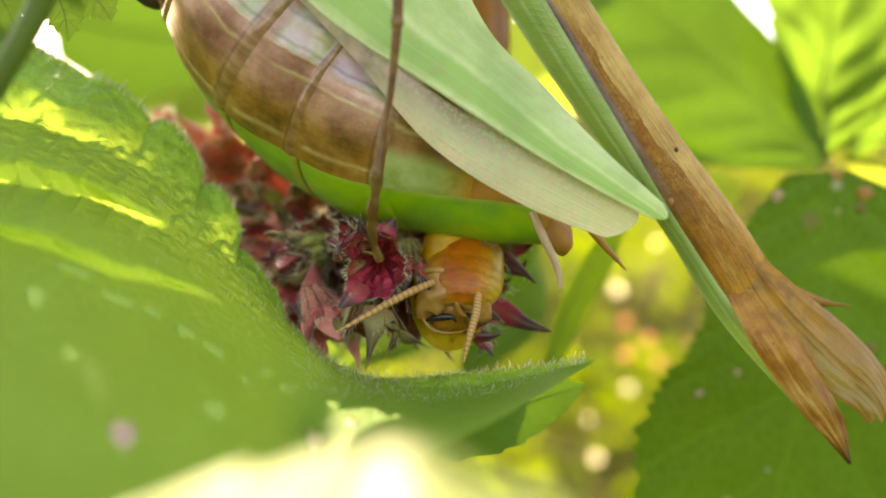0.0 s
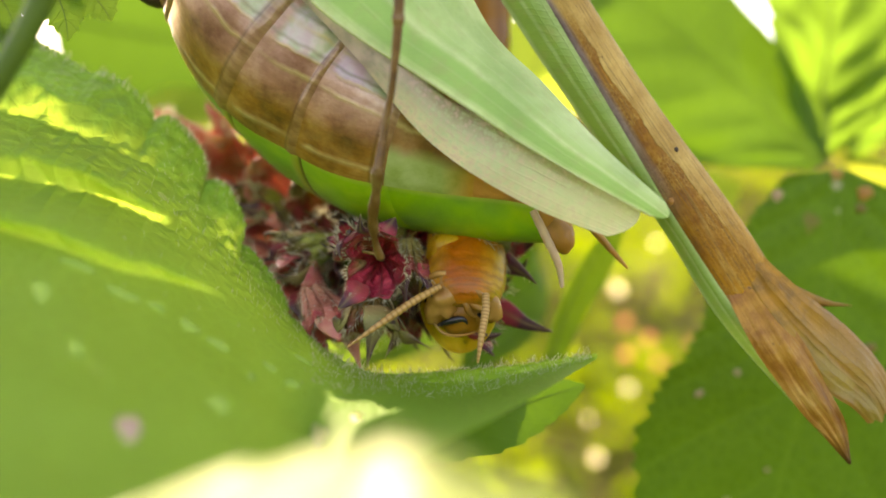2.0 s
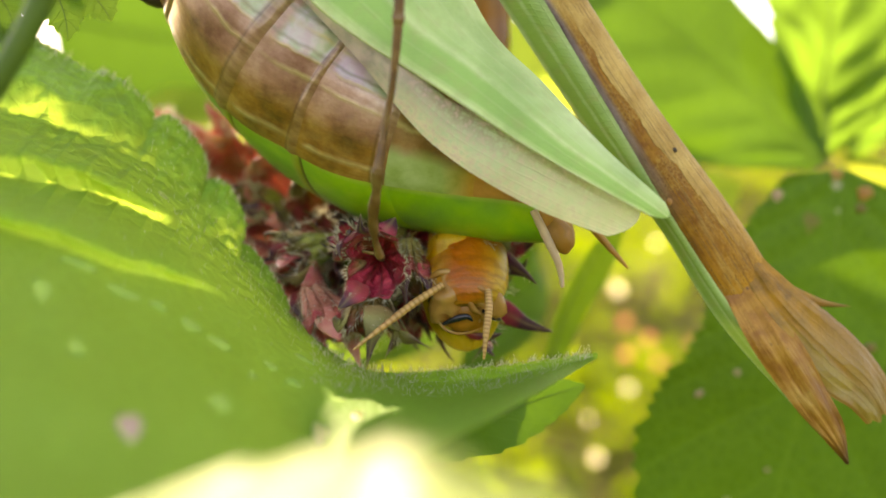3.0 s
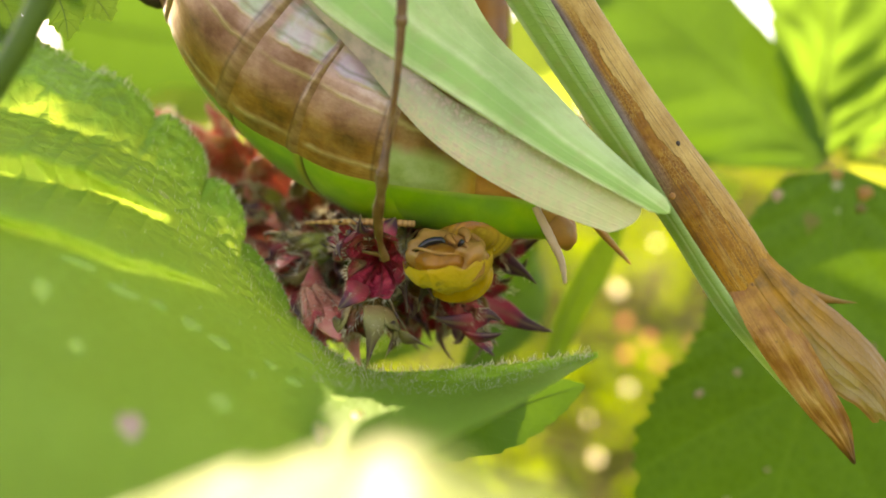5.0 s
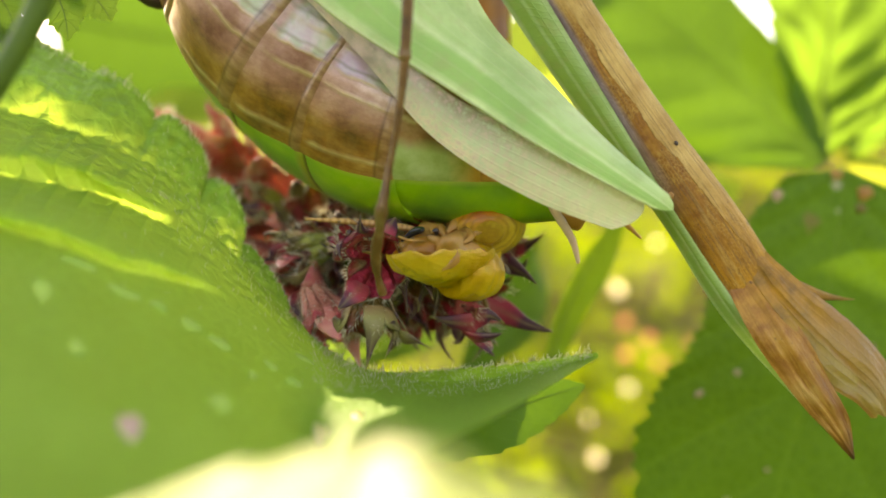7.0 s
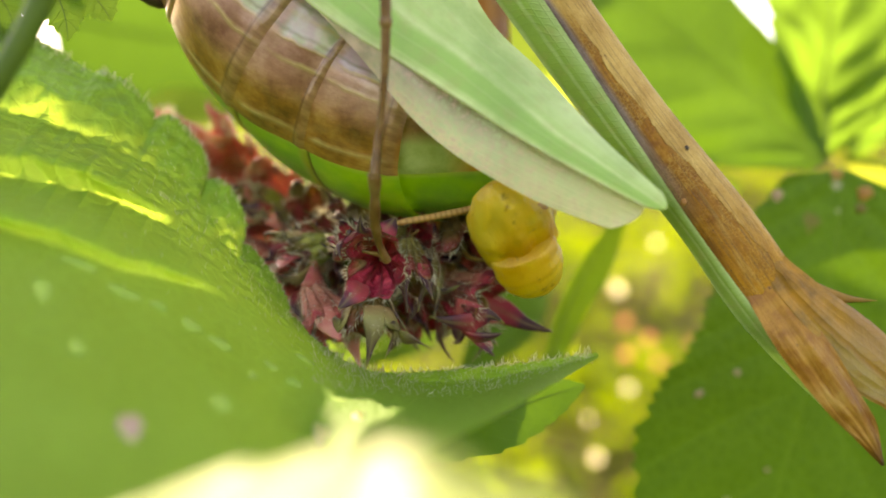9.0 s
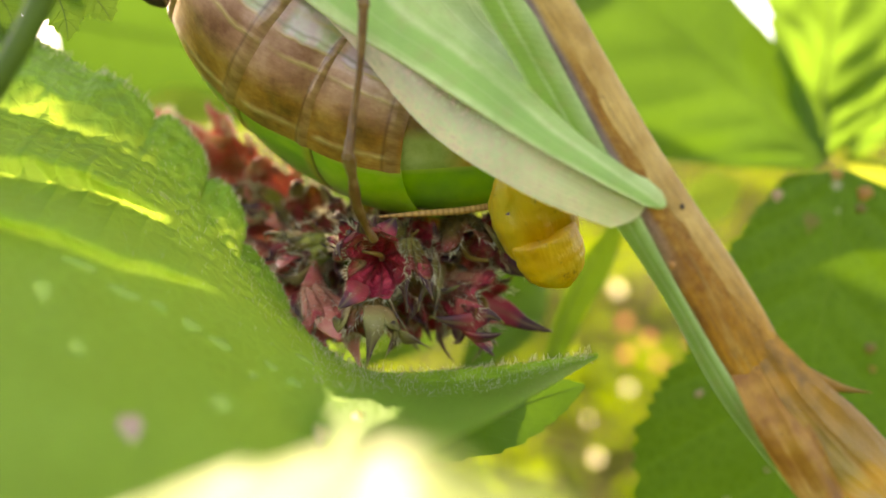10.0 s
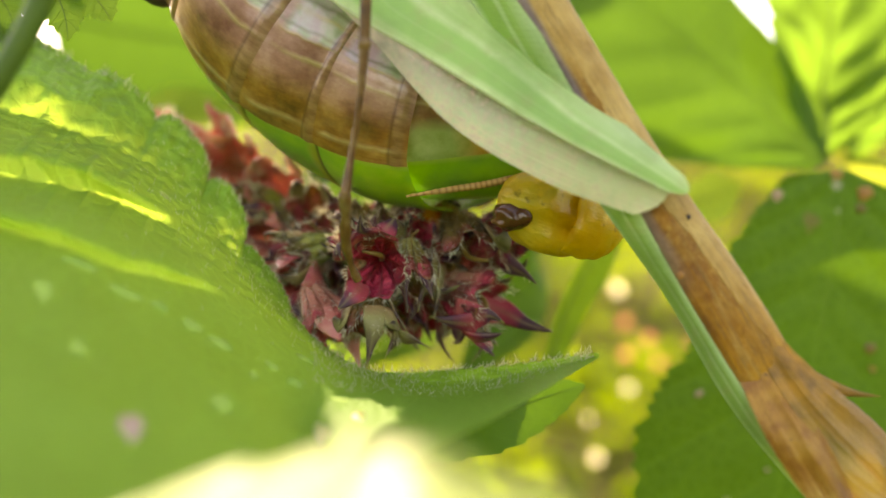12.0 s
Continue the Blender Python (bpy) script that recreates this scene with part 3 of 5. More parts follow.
def add_hair(bm, root, way, length, width, rng):
    """One tapering three-sided hair, bent a little."""
    way = Vector(way).normalized()
    a = way.orthogonal().normalized()
    b = way.cross(a)
    bend = (a * rng.uniform(-1, 1) + b * rng.uniform(-1, 1)) * length * 0.22
    pts = [Vector(root), Vector(root) + way * length * 0.55 + bend * 0.4, Vector(root) + way * length + bend]
    last = None
    for p, w in zip(pts[:2], (width, width * 0.7)):
        ring = [bm.verts.new(p + (a * math.cos(q) + b * math.sin(q)) * w) for q in (0, 2.1, 4.2)]
        if last:
            for j in range(3):
                bm.faces.new((last[j], last[(j + 1) % 3], ring[(j + 1) % 3], ring[j]))
        last = ring
    tip = bm.verts.new(pts[2])
    for j in range(3):
        bm.faces.new((last[j], last[(j + 1) % 3], tip))


def key(ob, rows):
    """Moves from rest: seconds, then millimetres along x, y, z and degrees about them."""
    rest = ob.location.copy()
    walk(ob, [(t, pose(rest.x + x * MM, rest.y + y * MM, rest.z + z * MM, rx, ry, rz)) for t, x, y, z, rx, ry, rz in rows])


def key_at(ob, rows):
    """Moves a part: seconds, its place in millimetres from the subject's centre, and degrees about x, y, z."""
    base = ORG[ob.parent.name]
    walk(ob, [(t, pose(*((Vector(p) - base) * MM), rx, ry, rz)) for t, p, rx, ry, rz in rows])


def blade_fn(mid, wide_a, wide_b, across, cup=0.1, pleats=0, depth=0.0, teeth=0, bite=0.0, slant=0.25, wave=0.0, seed=0.0):
    """The surface of a leaf: a midrib line, half widths to both sides, pleats between side veins and a toothed margin. v runs from -1 to 1."""
    across = [Vector(a).normalized() for a in across]

    def fn(u, v):
        c = catmull(mid, u)
        d = (catmull(mid, min(1, u + 0.01)) - catmull(mid, max(0, u - 0.01))).normalized()
        s = across[0].lerp(across[-1], u)
        s = (s - d * s.dot(d)).normalized()
        n = d.cross(s)
        w = max(level(wide_a if v < 0 else wide_b, u), 0.02)
        av = abs(v)
        saw = (u * teeth * 1.0 + 0.13 * math.sin(9 * u + seed)) % 1.0
        edge = 1 + bite * (saw - 0.5) * max(0.0, (av - 0.75) / 0.25)
        lift = cup * w * av * av + depth * math.cos(2 * math.pi * (u * pleats - av * 1.1)) * min(1, av * 3) * (1 - 0.5 * av)
        lift += wave * w * noise.noise(Vector((u * 3 + seed, v * 1.5, seed)))
        return c + s * (v * w * edge) + d * (av * w * slant) + n * lift

    return fn


def leaf(name, label, mid, wide_a, wide_b, across, material, nu=70, nv=36, category="leaf", rib=0.25, group="leaves of the herb", **more):
    """A leaf as a thing: blade, raised midrib and side veins."""
    t = thing(name, mid[0], label, category, group)
    fn = blade_fn(mid, wide_a, wide_b, across, **more)
    part("blade", sheet(fn, nu, nv, vr=(-1, 1)), material, t)
    line = [fn(i / 8, 0.0) for i in range(9)]
    part("midrib", tube(line, [rib, rib * 0.8, rib * 0.5, rib * 0.2], 24, 6), M_STALK, t)
    return t, fn


# ---- ground ----
def ground_height(x, y):
    """Height of the soil in millimetres: level, with an overgrown bank behind the herb."""
    side = max(0.0, 1 - (abs(x) / 1500) ** 2)
    rise = min(1.0, max(0.0, (y - 55) / 30))
    rise = rise * rise * (3 - 2 * rise)
    back = 85 + 0.3 * min(max(y - 80, 0), 560) - 0.12 * max(0.0, y - 640)
    lump = 26 * noise.noise(Vector((x * 0.025, y * 0.025, 3))) if abs(x) < 1500 and y < 2200 else 0.0
    return rise * side * max(0.0, back + lump) + 14 * noise.noise(Vector((x * 0.0012, y * 0.0012, 1))) * min(1.0, (abs(x) + abs(y)) / 2500)


soil = new("ground", bpy.data.meshes.new("ground"))
_bm = bmesh.new()
_n = 150
_row = [math.copysign(abs(2 * q / _n - 1) ** 3.2 * 60000 + 900 * abs(2 * q / _n - 1), 2 * q / _n - 1) for q in range(_n + 1)]
_g = [[_bm.verts.new((x * MM, (y + 350) * MM, ground_height(x, y + 350) * MM)) for x in _row] for y in _row]
for _i in range(_n):
    for _j in range(_n):
        _bm.faces.new((_g[_i][_j], _g[_i][_j + 1], _g[_i + 1][_j + 1], _g[_i + 1][_j])).smooth = True
_bm.to_mesh(soil.data)
_bm.free()
soil.data.materials.append(M_SOIL)
tagged(soil, "brown soil with sparse yellowish green growth", "ground", kind="structure")


def undergrowth():
    """The overgrown bank behind the herb: very many small yellowish leaves, rising away from the eye."""
    rng = random.Random(5)
    bm = bmesh.new()
    lay = bm.loops.layers.uv.new("UVMap")
    for i in range(11000):
        y = 80 + 480 * rng.random() ** 1.6
        x = rng.uniform(-0.6, 0.6) * (y + 70)
        top = ground_height(x, y) - 160 + 16
        z = top - abs(rng.gauss(0, 10))
        r = rng.uniform(1.6, 5.0)
        e = Euler((rng.uniform(-0.3, 1.3), rng.uniform(-0.9, 0.9), rng.uniform(0, 6.3)))
        m = Matrix.LocRotScale((x, y, z), e, (r, r * 0.5, r))
        vs = [bm.verts.new(m @ Vector(q)) for q in ((-1, 0, 0), (-0.2, -0.8, 0.15), (1, 0, -0.1), (-0.2, 0.8, 0.15), (0.1, 0, 0))]
        for a, b in ((0, 1), (1, 2), (2, 3), (3, 0)):
            f = bm.faces.new((vs[a], vs[b], vs[4]))
            for lp in f.loops:
                lp[lay].uv = (0.3, 0.4)
    t = thing("undergrowth", (0, 95, -160), "low yellowish green undergrowth on the bank", "plants", kind="stuff")
    part("small_leaves", bm, M_MOSS, t, kind="stuff")
    # small far flowers between the leaves
    for c, r, mat, lab in (((22.35, 80, -9.12), 0.62, M_PETAL, "pink"), ((25.35, 80, -11.07), 0.62, M_PETAL, "pink"), ((22.56, 80, -12.95), 0.66, M_PETAL, "pink"), ((26.60, 80, -14.00), 0.6, M_PETAL, "pink"), ((30.71, 80, -11.42), 0.4, M_PETAL, "pink"), ((21.52, 80, -4.94), 0.66, M_PALE_PETAL, "pale yellow"), ((18.87, 80, -25.77), 0.62, M_PALE_PETAL, "pale yellow"), ((22.84, 80, -17.20), 0.5, M_PALE_PETAL, "pale yellow"), ((17.97, 80, -20.96), 0.35, M_PALE_PETAL, "pale yellow"), ((26.18, 80, 0.77), 0.4, M_PALE_PETAL, "pale yellow")):
        f = thing("far_flower", c, "small " + lab + " flower far behind, out of focus", "flower", "far flowers")
        bm = bmesh.new()
        for j in range(6):
            w = math.pi * j / 3
            ring = [bm.verts.new(Vector(c) + Vector((math.cos(w + q) * g, -0.35 * g * g, math.sin(w + q) * g)) * r) for q, g in ((0, 0.1), (-0.55, 0.6), (-0.35, 1.0), (0, 1.12), (0.35, 1.0), (0.55, 0.6))]
            bm.faces.new(ring)
        part("petals", bm, mat, f, kind="stuff")


undergrowth()


def thicket():
    """Unseen herbs added round and behind the eye: close broad leaves, open sky above."""
    rng = random.Random(17)
    bm = bmesh.new()
    lay = bm.loops.layers.uv.new("UVMap")
    for i in range(2600):
        # the gap in the ring keeps these added leaves out of view
        w = rng.uniform(math.radians(-245), math.radians(65))
        d = rng.uniform(190, 420)
        x, y = d * math.cos(w), -40 + d * math.sin(w)
        z = -150 + rng.random() * (120 + 0.08 * d)
        r = rng.uniform(14, 34)
        e = Euler((rng.uniform(-1.2, 1.2), rng.uniform(-0.8, 0.8), rng.uniform(0, 6.3)))
        m = Matrix.LocRotScale((x, y, z), e, (r, r * 0.55, r))
        q = [(-1, 0, 0), (-0.3, -0.9, 0.1), (0.45, -0.6, 0.05), (1, 0, -0.2), (0.45, 0.6, 0.05), (-0.3, 0.9, 0.1), (0, 0, -0.05)]
        vs = [bm.verts.new(m @ Vector(p)) for p in q]
        for a in range(6):
            f = bm.faces.new((vs[a], vs[(a + 1) % 6], vs[6]))
            for lp in f.loops:
                lp[lay].uv = (0.3, 0.4)
    t = thing("thicket", (0, -230, -160), "unseen dense green herbs added all round", "plants", kind="stuff")
    part("broad_leaves", bm, M_RIGHT_LEAF, t, kind="stuff")


thicket()


# ---- the large hairy leaf ----
def large_leaf():
    far = [(-35.63, 8, 16.69), (-26.22, 8, 13.07), (-19.80, 7, 9.69), (-15.49, 6, 5.33), (-12.50, 5, 0.73), (-8.73, 4, -4.09), (-4.88, 3, -7.25), (2.21, 2, -7.05), (9.16, 2, -6.12)]
    mid = [(-29.76, -8, 3.19), (-22.57, -8, 1.18), (-18.25, -8, -0.26), (-14.16, -7, -2.31), (-10.82, -6, -4.43), (-7.97, -5, -6.31), (-4.17, -3, -7.75), (2.11, -1, -7.98), (9.16, 2, -6.25)]
    low = [(-20.13, -30, -10.38), (-14.92, -29, -10.64), (-12.36, -28, -10.90), (-9.89, -26, -11.01), (-7.44, -22, -11.34), (-5.51, -17, -11.29), (-2.41, -20, -9.03), (2.59, -12, -7.92), (9.16, 2, -6.38)]

    def fold(u, v):
        """The blade climbs in steps between its side veins: a steep riser above each vein, then a flatter tread."""
        lines = ((0.235 - 0.23 * u, 0.40, 0.29, 2.2), (0.42 - 0.36 * u, 0.30, 0.40, 2.1), (0.50 - 0.62 * max(0.0, u - 0.3), 0.24, 0.50, 1.9))
        top = -0.03
        for low_v, riser, end, deep in lines:
            if v <= low_v:
                x = (low_v - v) / (low_v - top)
                wob = 0.10 * noise.noise(Vector((u * 30, low_v * 40, 0)))
                cut = riser + wob
                k = x / cut if x < cut else (1 - x) / (1 - cut)
                return -deep * k * max(0.0, min(1.0, (end - u) / 0.10))
            top = low_v
        return 0.0

    def fn(u, v):
        a, b, c = catmull(far, u), catmull(mid, u), catmull(low, u)
        p = a * (2 * (v - 0.5) * (v - 1)) + b * (4 * v * (1 - v)) + c * (2 * v * (v - 0.5))
        p = p + Vector((0, 1, 0)) * fold(u, v)
        p = p + Vector((0, 1, -0.4)) * (0.30 * abs(math.sin(u * 72 + v * 5)) ** 0.45 * max(0.0, min(1.0, (0.56 - v) * 5)) * min(1, v * 8) * max(0.0, 1 - 1.5 * u))
        p = p + Vector((0, 0.5, 0.4)) * (0.4 * noise.noise(Vector((u * 7, v * 3.2, 2.5))) * min(1.0, max(0.0, v - 0.5) * 4) * max(0.0, 1 - u))
        p = p + Vector((0, 0.2, 0.35)) * max(0.0, 1 - abs(v - 0.12) / 0.12) * 1.2 * max(0.0, min(1.0, (u - 0.74) * 8)) * max(0.0, min(1.0, (1 - u) * 6))
        puff = 0.55 - min(1.0, noise.voronoi(Vector((u * 62, v * 20, 0.5)))[0][0])
        p = p + Vector((0, -1, 0.35)) * (0.30 * puff * max(0.0, min(1.0, (0.42 - v) * 5)) * max(0.25, 1 - u))
        run = catmull(far, min(1.0, u + 0.01)) - catmull(far, max(0.0, u - 0.01))
        grow = Vector((-run.z, 0, run.x)).normalized()
        lobe = 0.0
        for n0, n1, d in ((0.20, 0.292, 0.8), (0.292, 0.402, 1.3), (0.402, 0.507, 1.4), (0.507, 0.61, 0.7)):
            if n0 <= u < n1:
                lobe = d * (1 - abs(2 * ((u - n0) / (n1 - n0)) ** 0.85 - 1) ** 2.6) ** 0.5
        p = p + grow * ((0.5 * max(0.0, 1 - u * 0.9) + lobe - 0.55 * min(1.0, max(0.0, 0.72 - u) * 8) + max(0.0, 0.22 - u) * 7) * max(0.0, 1 - v * 8))
        p = p + grow * (0.16 * ((u * 105 + math.sin(u * 31)) % 1.0 - 0.5) * max(0.0, 1 - v * 22))
        return p

    t = thing("leaf", (-29.76, -8, 3.19), "large hairy green leaf with pleated surface and scalloped margin", "leaf", "leaves of the herb")
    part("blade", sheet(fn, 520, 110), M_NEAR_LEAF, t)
    rng = random.Random(3)
    bm = bmesh.new()
    for i in range(560):
        u = rng.uniform(0.05, 0.99)
        p, q = fn(u, 0.0), fn(u, 0.06)
        way = (p - q).normalized() + Vector((rng.uniform(-0.5, 0.5), rng.uniform(-0.8, 0.5), rng.uniform(-0.1, 0.8)))
        add_hair(bm, p.lerp(q, rng.random() * 0.3), way, rng.uniform(0.3, 0.75), 0.022, rng)
    for i in range(700):
        u, v = rng.uniform(0.66, 0.985), rng.uniform(0.0, 0.55)
        add_hair(bm, fn(u, v), (rng.uniform(-0.7, 0.7), rng.uniform(-0.9, 0.1), rng.uniform(0.2, 1)), rng.uniform(0.2, 0.5), 0.012, rng)
    for i in range(700):
        u, v = rng.uniform(0.3, 0.97), abs(rng.gauss(0, 0.18))
        add_hair(bm, fn(u, min(v, 0.9)), (rng.uniform(-0.6, 0.6), rng.uniform(-0.6, 0.2), 1), rng.uniform(0.15, 0.4), 0.010, rng)
    part("hairs", bm, M_HAIR, t, "fine white hairs", kind="stuff")

    def fleck(bm, u, v, ru, rv, h):
        """A low dome lying on the blade."""
        n = (fn(u + 0.01, v) - fn(u - 0.01, v)).cross(fn(u, v - 0.01) - fn(u, v + 0.01)).normalized()
        rings = [[bm.verts.new(fn(min(0.99, u + ru * r * math.cos(w)), v + rv * r * math.sin(w) * (1 + 0.25 * math.sin(3 * w + u * 50))) + n * (h * (1 - r * r))) for w in [math.pi * q / 8 for q in range(16)]] for r in (1.0, 0.75, 0.45, 0.15)]
        for ra, rb in zip(rings, rings[1:]):
            for q in range(16):
                bm.faces.new((ra[q], ra[(q + 1) % 16], rb[(q + 1) % 16], rb[q]))
        bm.faces.new(rings[-1])

    pale, bright = bmesh.new(), bmesh.new()
    for u, v, ru, rv in ((0.19, 0.605, 0.016, 0.022), (0.242, 0.525, 0.03, 0.010), (0.31, 0.55, 0.025, 0.012), (0.36, 0.545, 0.014, 0.012), (0.415, 0.555, 0.018, 0.016), (0.462, 0.735, 0.018, 0.022), (0.575, 0.545, 0.017, 0.016), (0.648, 0.40, 0.02, 0.02), (0.25, 0.70, 0.012, 0.014), (0.53, 0.62, 0.010, 0.012), (0.465, 0.565, 0.022, 0.016), (0.622, 0.58, 0.016, 0.022), (0.705, 0.61, 0.014, 0.02)):
        fleck(pale, u, v, ru, rv, 0.05)
    # two whitish domes added in place of sun glints on the blade
    for u, v, ru, rv in ((0.662, 0.785, 0.016, 0.038), (0.73, 0.72, 0.009, 0.03)):
        fleck(bright, u, v, ru, rv, 0.08)
    part("pale_specks", pale, M_SPECK, t, "pale specks on the crest of the leaf", kind="stuff")
    part("white_specks", bright, M_PALE_PETAL, t, "pale domes standing in for sun glints", kind="stuff")
    rust = bmesh.new()
    fleck(rust, 0.325, 0.815, 0.018, 0.022, 0.05)
    part("dry_spot", rust, M_PALE_SPOT, t, "pinkish dry spot")
    return t


LARGE_LEAF = large_leaf()

# ---- other leaves ----
leaf("leaf", "pale green leaf lit by full sun, close and blurred", [(-11.43, -36, -8.59), (-7.41, -37, -7.26), (-3.96, -40, -6.25), (-1.30, -43, -5.57), (1.40, -44, -5.75), (3.0, -44.5, -6.1)],
     [3, 3, 2.6, 2.3, 1.9, 0.6], [2.2, 3.0, 2.4, 2.1, 1.6, 0.5], [(0, 1, 0.18)], M_SUN_LEAF, cup=-0.06, teeth=6, bite=0.5, rib=0.1, wave=0.12, seed=3.0)
leaf("leaf", "small toothed green leaf below the large leaf", [(-2.81, 2, -11.67), (2.24, 3, -10.30), (6.13, 5, -9.19), (8.86, 6, -8.50)],
     [1.5, 2.2, 1.5, 0.1], [1.0, 1.9, 1.3, 0.1], [(0.2, 0.5, 1)], M_LOW_LEAF, teeth=9, bite=0.1, rib=0.06)
BROAD, broad_at = leaf("leaf", "broad dark green leaf with toothed margin and pale spots", [(29.25, 18, 5.76), (28.1, 18, -1.59), (26.2, 18, -10.58), (22.2, 18, -24.47)],
     [4.6, 8.0, 9.2, 11.5, 6], [3.6, 7.2, 8.5, 9.5, 4], [(1, 0.1, 0.35)], M_RIGHT_LEAF, cup=0.05, teeth=30, bite=0.09, pleats=7, depth=0.08, rib=0.03)
for _u, _v, _r, _m in ((0.03, -0.16, 0.4, M_RUST), (0.08, 0.32, 0.75, M_RUST), (0.13, 0.26, 0.35, M_BAND), (0.09, -0.86, 0.45, M_PALE_SPOT), (0.61, -0.52, 0.3, M_PALE_SPOT), (0.66, -0.7, 0.34, M_PALE_SPOT), (0.49, 0.46, 0.45, M_BAND), (0.54, 0.5, 0.28, M_RUST), (0.79, -0.12, 0.22, M_PALE_SPOT)):
    part("dry_spot", blob(broad_at(_u, _v) + Vector((0, -0.08, 0)), (_r, 0.12, _r * 0.75), (0, 40 * _v, 0), 14, 0.7), _m, BROAD, "dry spot on the leaf")
leaf("leaf", "broad bright green leaf with smooth surface", [(29.95, 26, 6.64), (25.75, 28, 11.42), (18.85, 30, 17.69), (8.33, 32, 26.09)],
     [1, 6.5, 9.5, 8, 1], [0.8, 3.6, 5.5, 6, 1], [(0.55, 0.15, 0.8)], M_UPPER_LEAF, cup=0.08, pleats=6, depth=0.12, rib=0.05, wave=0.12)
leaf("leaf", "bright yellowish green leaf with deep side veins", [(30.35, 27, 7.02), (30.98, 29, 11.54), (31.98, 31, 16.93), (33.09, 33, 23.96)],
     [0.3, 4.0, 6.3, 6, 0.5], [0.3, 4.4, 5.6, 5, 0.5], [(1, 0.1, 0)], M_VEINED_LEAF, cup=-0.55, pleats=5.3, depth=0.32, wave=0.35, seed=5.0, rib=0.22, teeth=8, bite=0.12)
leaf("leaf", "bright yellowish green leaf with deep side veins", [(35.17, 37, 7.60), (37.65, 38, 12.08), (39.37, 39, 17.76), (41.16, 40, 24.56)],
     [0.3, 1.3, 2.0, 1.8, 0.3], [0.3, 3.2, 5, 4, 0.5], [(1, 0.3, 0.2)], M_VEINED_LEAF, cup=0.3, pleats=6.3, depth=0.4, rib=0.3, wave=0.2)
leaf("leaf", "pale leaf base lit by full sun", [(34.47, 37, 8.59), (36.56, 37, 7.50), (39.04, 37, 7.00), (42.52, 37, 6.11)],
     [0.5, 1.0, 1.4, 0.8], [0.4, 0.8, 0.9, 0.6], [(0, -0.5, 0.85)], M_SUN_LEAF, cup=0.2, rib=0.2)
leaf("leaf", "small yellowish green leaf tip lit from behind", [(20.81, 34, 3.91), (22.76, 33, 4.35), (24.91, 32, 5.49)],
     [1.6, 2.2, 0.2], [1.6, 2.2, 0.2], [(0, 0.2, 1)], M_FAR_LEAF, rib=0.1)
leaf("leaf", "green leaf blurred behind the insects", [(-40.27, 55, 23.85), (-31.73, 58, 22.64), (-21.97, 60, 21.79), (-11.28, 62, 22.74)],
     [5, 9, 9, 1], [5, 9, 9, 1], [(0, 0.3, 1)], M_UPPER_LEAF, rib=0.2)


leaf("leaf", "sunlit yellow leaf blurred behind the flower head", [(-29.32, 44, 11.17), (-26.37, 45, 12.87), (-23.37, 46, 13.52), (-19.23, 47, 13.09)],
     [1.2, 2.0, 1.8, 0.3], [1.0, 2.2, 1.8, 0.3], [(0, 0.3, 1)], M_FAR_LEAF, nu=30, nv=12, rib=0.1, wave=0.3)
leaf("leaf", "yellowish leaf blurred far behind the wings", [(2.34, 70, 7.86), (7.65, 72, 15.89), (13.10, 74, 24.13), (18.71, 76, 33.96)],
     [3, 6, 6, 1], [3, 6, 6, 1], [(1, 0.3, 0.4)], M_FAR_LEAF, rib=0.2)


for mid, w, mat in (([(-10.40, 30, -11.10), (-6.69, 30, -7.38), (-2.08, 32, -4.69), (3.67, 34, -3.81)], 3.4, M_SMALL_LEAF), ([(1.60, 26, -9.76), (4.37, 28, -6.32), (6.78, 30, -2.74), (8.33, 32, 1.94)], 2.6, M_UPPER_LEAF), ([(-17.57, 34, -3.81), (-12.75, 34, 0.53), (-7.09, 36, 3.00), (-1.20, 38, 4.06)], 4.5, M_SMALL_LEAF)):
    leaf("leaf", "green leaf blurred behind the flower head", mid, [0.6, w, w, 0.2], [0.6, w, w, 0.2], [(0.3, 0.35, 1)], mat, nu=40, nv=16, teeth=14, bite=0.1, rib=0.12, wave=0.3)


def sun_blockers():
    """Unseen leaves added overhead; they keep the insects and parts of other leaves shaded."""
    for mid, w, across in (([(-27, 64, 55), (-20, 63, 57), (-8, 60, 58), (12, 57, 56)], 10, (0.1, 1, 0)),
                           ([(-28, 82, 55), (-22, 80, 58), (-12, 77, 60), (0, 74, 58)], 7, (0.2, 1, 0)),
                           ([(-26, 48, 48), (-18, 46, 50), (-4, 44, 52), (14, 42, 50)], 7, (0.1, 1, 0)),
                           ([(-45, 114, 60), (-28, 113, 61), (-12, 112, 61), (10, 111, 60)], 15, (0, 1, 0)),
                           # the last three are laid out to shade the large hairy leaf
                           ([(-84, 51, 52), (-66, 51, 52), (-46, 51, 52), (-24, 51, 52)], 7, (0, 1, 0)),
                           ([(-72, 69, 54), (-56, 69, 54), (-46, 69, 54), (-37.5, 69, 54)], 3, (0, 1, 0)),
                           ([(-48.8, 68.2, 61.0), (-43.8, 67.5, 57.9), (-40.6, 66.8, 54.9), (-35.0, 65.7, 47.8)], 1.8, (0.73, 0, 0.68))):
        leaf("leaf", "unseen leaf added overhead to block the sun", mid, [2, w, w, 0.3], [2, w, w, 0.3], [across], M_RIGHT_LEAF, nu=40, nv=16, teeth=20, bite=0.08)


sun_blockers()


